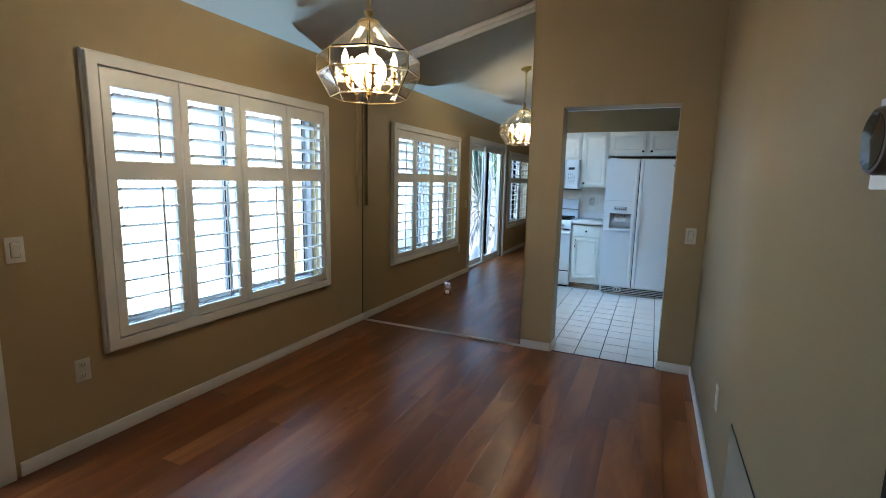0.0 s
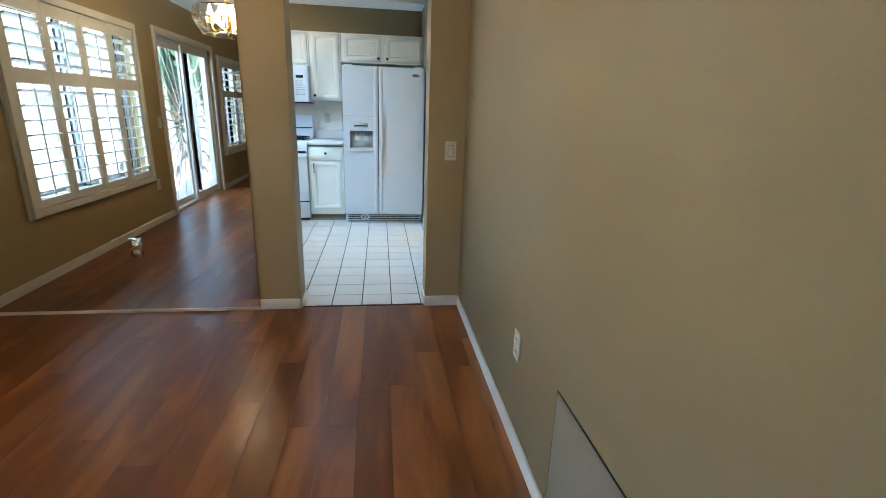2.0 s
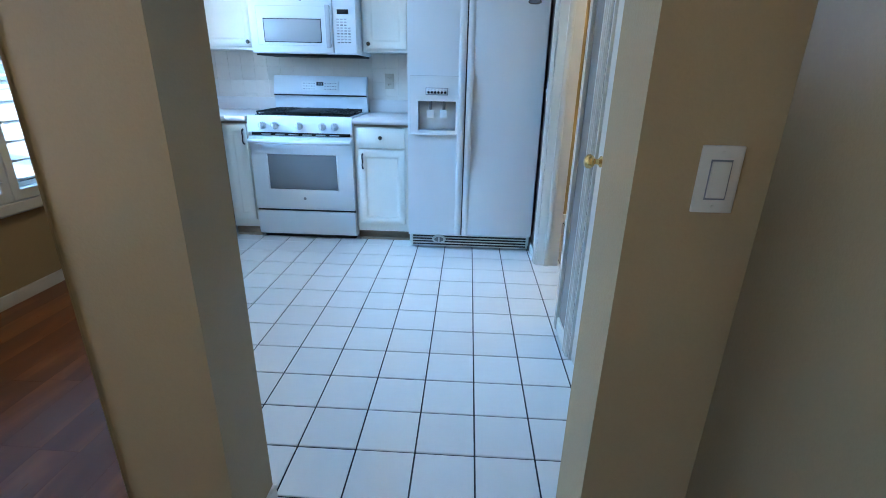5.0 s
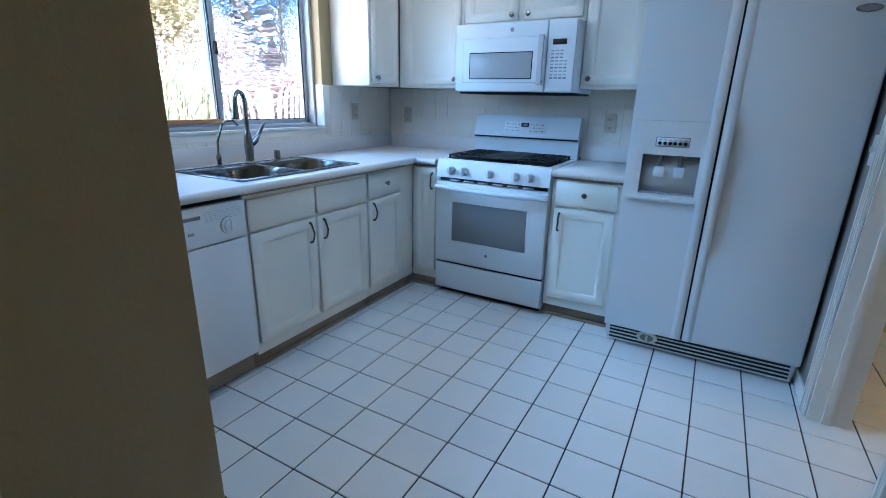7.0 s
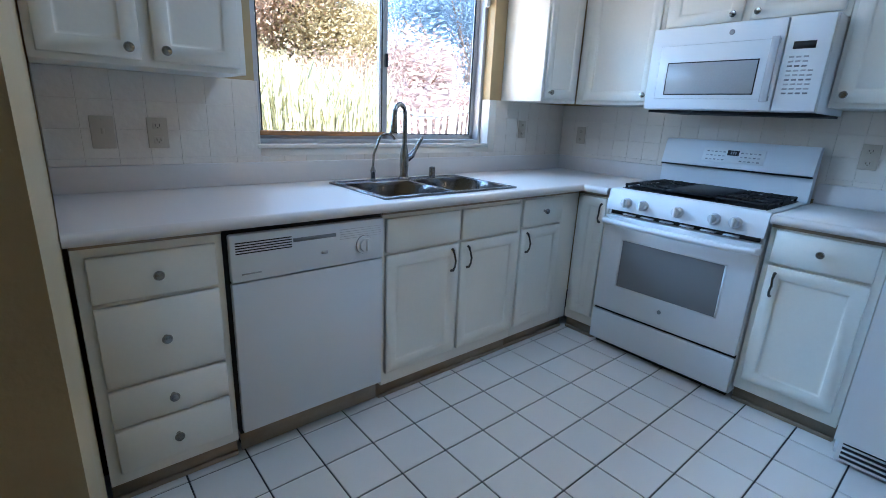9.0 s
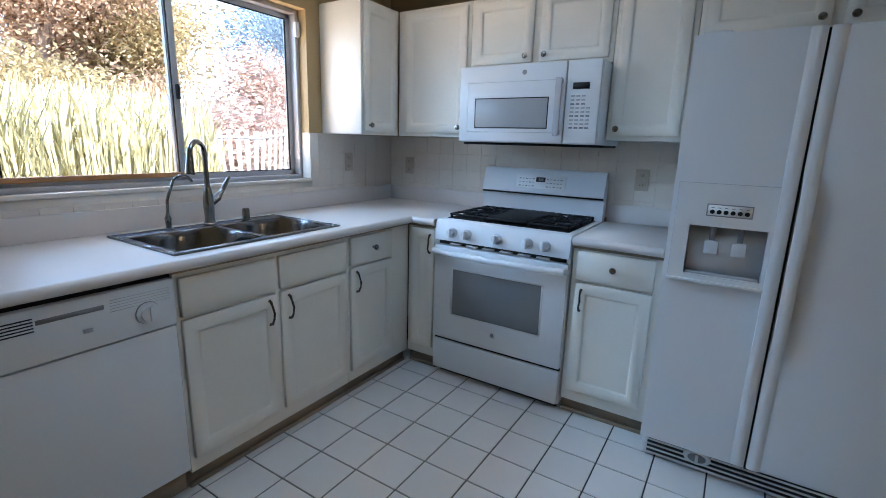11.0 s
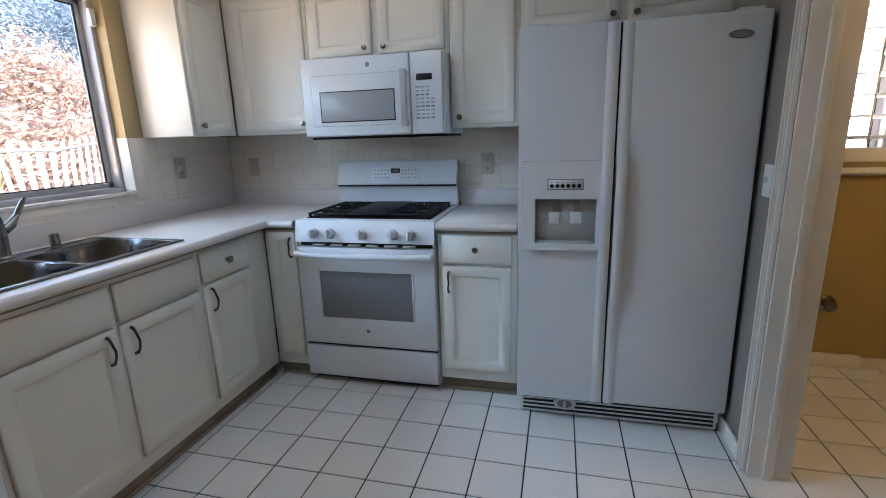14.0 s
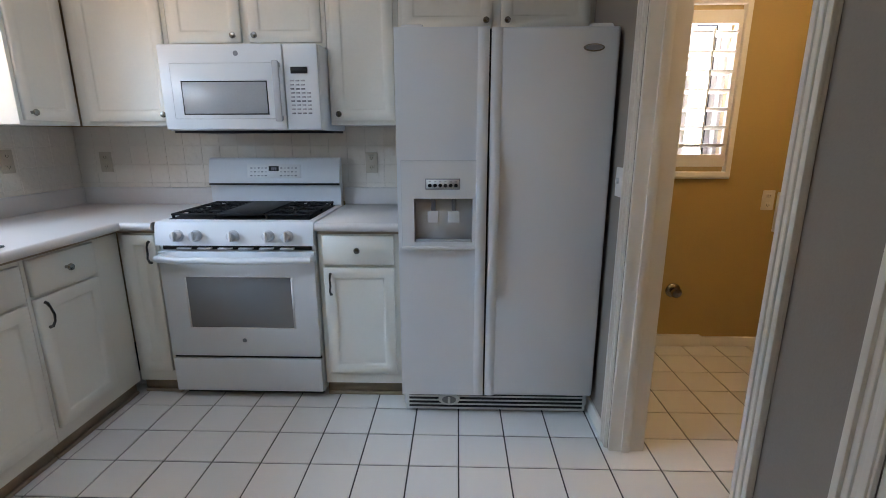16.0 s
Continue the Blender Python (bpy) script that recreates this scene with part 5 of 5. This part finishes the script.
def tree(name, x, y, h, spread, material, label, n=1500, lift=0.35, leaf=0.11, seed=1):
    random.seed(seed)
    ob = thing(name, pose(x, y, -0.16), label, "tree")
    t = bmesh.new()
    tips = []
    def grow(p, d, length, r, depth):
        pts = [p]
        for k in range(3):
            d = (d + Vector((random.uniform(-1, 1), random.uniform(-1, 1), random.uniform(-0.3, 0.6))) * 0.16).normalized()
            pts.append(pts[-1] + d * length / 3)
        tube(t, pts, [r, r * 0.85, r * 0.72, r * 0.6], 6)
        tips.extend(pts[2:])
        if depth:
            for _ in range(3 if depth > 1 else 2):
                nd = (d + Vector((random.uniform(-1, 1), random.uniform(-1, 1), random.uniform(-0.2, 0.8))) * 0.85 * spread).normalized()
                grow(pts[random.choice((2, 3))], nd, length * random.uniform(0.6, 0.8), r * 0.55, depth - 1)
    grow(Vector((0, 0, 0)), Vector((0, 0, 1)), h * lift, h * 0.022, 4)
    part("trunk", t, BARK, ob)
    vs, fs = [], []
    for _ in range(n):
        c = random.choice(tips) + Vector((random.gauss(0, 1), random.gauss(0, 1), random.gauss(0, 0.8))) * h * 0.045
        u = Vector((random.uniform(-1, 1), random.uniform(-1, 1), random.uniform(-1, 1))).normalized()
        v = u.orthogonal().normalized()
        s = leaf * random.uniform(0.5, 1.4)
        k = len(vs)
        vs += [c - u * s, c + v * s * 0.5, c + u * s, c - v * s * 0.5]
        fs.append((k, k + 1, k + 2, k + 3))
    me = bpy.data.meshes.new("crown")
    me.from_pydata([tuple(v) for v in vs], [], fs)
    me.materials.append(material)
    o = new("crown", me)
    o.parent = ob
    return ob


tree("autumn_tree", -17.0, 10.7, 9.5, 1.0, LEAFA, "spreading tree with thin orange autumn leaves", 26000, 0.28, 0.048, 3)
tree("autumn_tree", -17.5, 13.6, 8.5, 1.1, LEAFG, "tree with yellow-green leaves behind the fence", 26000, 0.26, 0.05, 7)
tree("blue_pine", -22.0, 23.4, 11.0, 0.8, LEAFB, "blue-green conifer behind the fence", 22000, 0.30, 0.055, 11)
tree("autumn_tree", -18.0, 7.5, 8.5, 1.1, LEAFG, "yellowing tree behind the tall grass", 20000, 0.28, 0.055, 13)
tree("autumn_tree", -16.0, 16.6, 6.6, 1.0, LEAFP, "dusty pink-leaved tree behind the fence", 9000, 0.25, 0.045, 53)
tree("autumn_tree", -17.0, 12.2, 9.0, 1.0, LEAFG, "dense yellow-tan tree behind the tall grass", 26000, 0.22, 0.05, 59)
for sx, sy, sh, sm, sd in ((-13.0, 9.0, 7.0, LEAFG, 17), (-13.5, 11.4, 7.4, LEAFA, 19), (-13.0, 13.8, 6.6, LEAFP, 23), (-13.5, 16.2, 6.4, LEAFP, 29), (-13.2, 18.4, 6.2, LEAFP, 31), (-14.0, 20.8, 6.2, LEAFA, 33)):
    tree("garden_shrub", sx, sy, sh, 1.5, sm, "broad dry shrub with pale leaves behind the fence", 14000, 0.16, 0.045, sd)
for sx, sy, sh, sd in ((-5.2, -5.2, 5.0, 37), (-6.6, -8.4, 6.0, 41), (-4.4, -9.6, 5.5, 43), (-7.6, -4.2, 5.0, 47)):
    tree("garden_tree", sx, sy, sh, 1.3, LEAFD, "leafy green tree beside the patio", 9000, 0.20, 0.085, sd)

h = bmesh.new()
ang = [radians(100 + 3.0 * i) for i in range(54)]
lo = [h.verts.new((130 * math.cos(a), 130 * math.sin(a), -1)) for a in ang]
hi = [h.verts.new((140 * math.cos(a), 140 * math.sin(a), 9 + 5 * noise.noise((4 * math.cos(a), 4 * math.sin(a), 0)))) for a in ang]
for k in range(len(ang) - 1):
    h.faces.new((lo[k], lo[k + 1], hi[k + 1], hi[k]))
structure("backdrop_hills", h, HILL, "low hazy hillside in the distance", "hills")

# ---------- floors and tiles, piece by piece ----------
random.seed(21)
floor = structure("floor_wood", B(WX - 0.1, 2.1, -4.1, MY + 0.015, -0.06, -0.009), GROUTW, "red-brown laminate plank floor", "floor")
PW, PL = 0.145, 1.22
pm = mesh_of("plank", B(0.0002, PW - 0.0002, 0.0002, PL - 0.0002, -0.009, 0, bevel=0.0004, seg=1), WOOD, soft=False)
for i in range(30):
    x = -2.227 + i * PW
    y = -4.0 - random.random() * PL
    while y < MY + 0.01:
        y1 = min(y + PL, MY + 0.012)
        if y1 - y > 0.02 and x < 2.0:
            o = new("plank", pm if y1 - y > PL - 0.01 else mesh_of("plank", B(0.0002, PW - 0.0002, 0.0002, y1 - y - 0.0002, -0.009, 0, bevel=0.0004, seg=1), WOOD, soft=False))
            o.parent = floor
            o.matrix_basis = pose(x, y, 0)
        y += PL
structure("trim_threshold", B(DX0, DX1, MY + 0.014, MY + 0.034, -0.05, 0.003, bevel=0.003), GROUTW, "dark metal threshold between wood and tile", "threshold")

TP = 0.2055
TX0, TY0 = 0.005, 6.56
floork = structure("floor_tiled", B(WX - 0.1, 2.75, MY + 0.034, 7.6, -0.06, -0.004), GROUT, "white square floor tiles with dark grout", "floor")
tm_ = mesh_of("tile", B(0.0029, TP - 0.0029, 0.0029, TP - 0.0029, -0.006, 0, bevel=0.0018, seg=1), TILE, soft=False)
for i in range(-8, 14):
    for j in range(-12, 5):
        x, y = TX0 + i * TP, TY0 + j * TP
        if y < MY + 0.0 or (x < KX - 0.02 and y > 7.0) or (x > KX - 0.005 and y < 5.5) or y > 7.45:
            continue
        o = new("tile", tm_)
        o.parent = floork
        o.matrix_basis = pose(x, y, random.uniform(-0.0004, 0.0004), random.uniform(-0.05, 0.05), random.uniform(-0.05, 0.05))

WP = 0.1085
back = structure("wall_tiling_back", B(-2.078, -0.08, BY - 0.006, BY, 1.02, 1.372), WGROUT, "glossy cream square wall tiles behind the range", "backsplash")
side = structure("wall_tiling_side", box(box(box(bmesh.new(), WX, WX + 0.006, 4.487, 5.234, 0.93, 1.372), WX, WX + 0.006, 6.716, 7.484, 0.93, 1.372), WX, WX + 0.006, 5.234, 6.716, 0.93, 1.08), WGROUT, "glossy cream square wall tiles round the sink window", "backsplash")
wb = mesh_of("tile", B(0.0003, WP - 0.0003, 0.0003, WP - 0.0003, -0.004, 0.0032, bevel=0.0011, seg=1), WTILE, soft=False)
for i in range(19):
    for j in range(4):
        v = 1.372 - (j + 1) * WP
        if v < 1.02 - WP:
            continue
        if v < 0.935 or -2.075 + i * WP > -0.17:
            continue
        o = new("tile", wb)
        o.parent = back
        o.matrix_basis = front(-2.075 + i * WP, BY - 0.006, v, "-y") @ pose(0, 0, 0, random.uniform(-0.5, 0.5), random.uniform(-0.5, 0.5))
for i in range(28):
    for j in range(4):
        y, v = 4.49 + i * WP, 1.372 - (j + 1) * WP
        if 5.234 - WP + 0.02 < y < 6.70 and v + WP > 1.085:
            continue
        o = new("tile", wb)
        o.parent = side
        o.matrix_basis = front(WX + 0.006, y, v, "+x") @ pose(0, 0, 0, random.uniform(-0.5, 0.5), random.uniform(-0.5, 0.5))
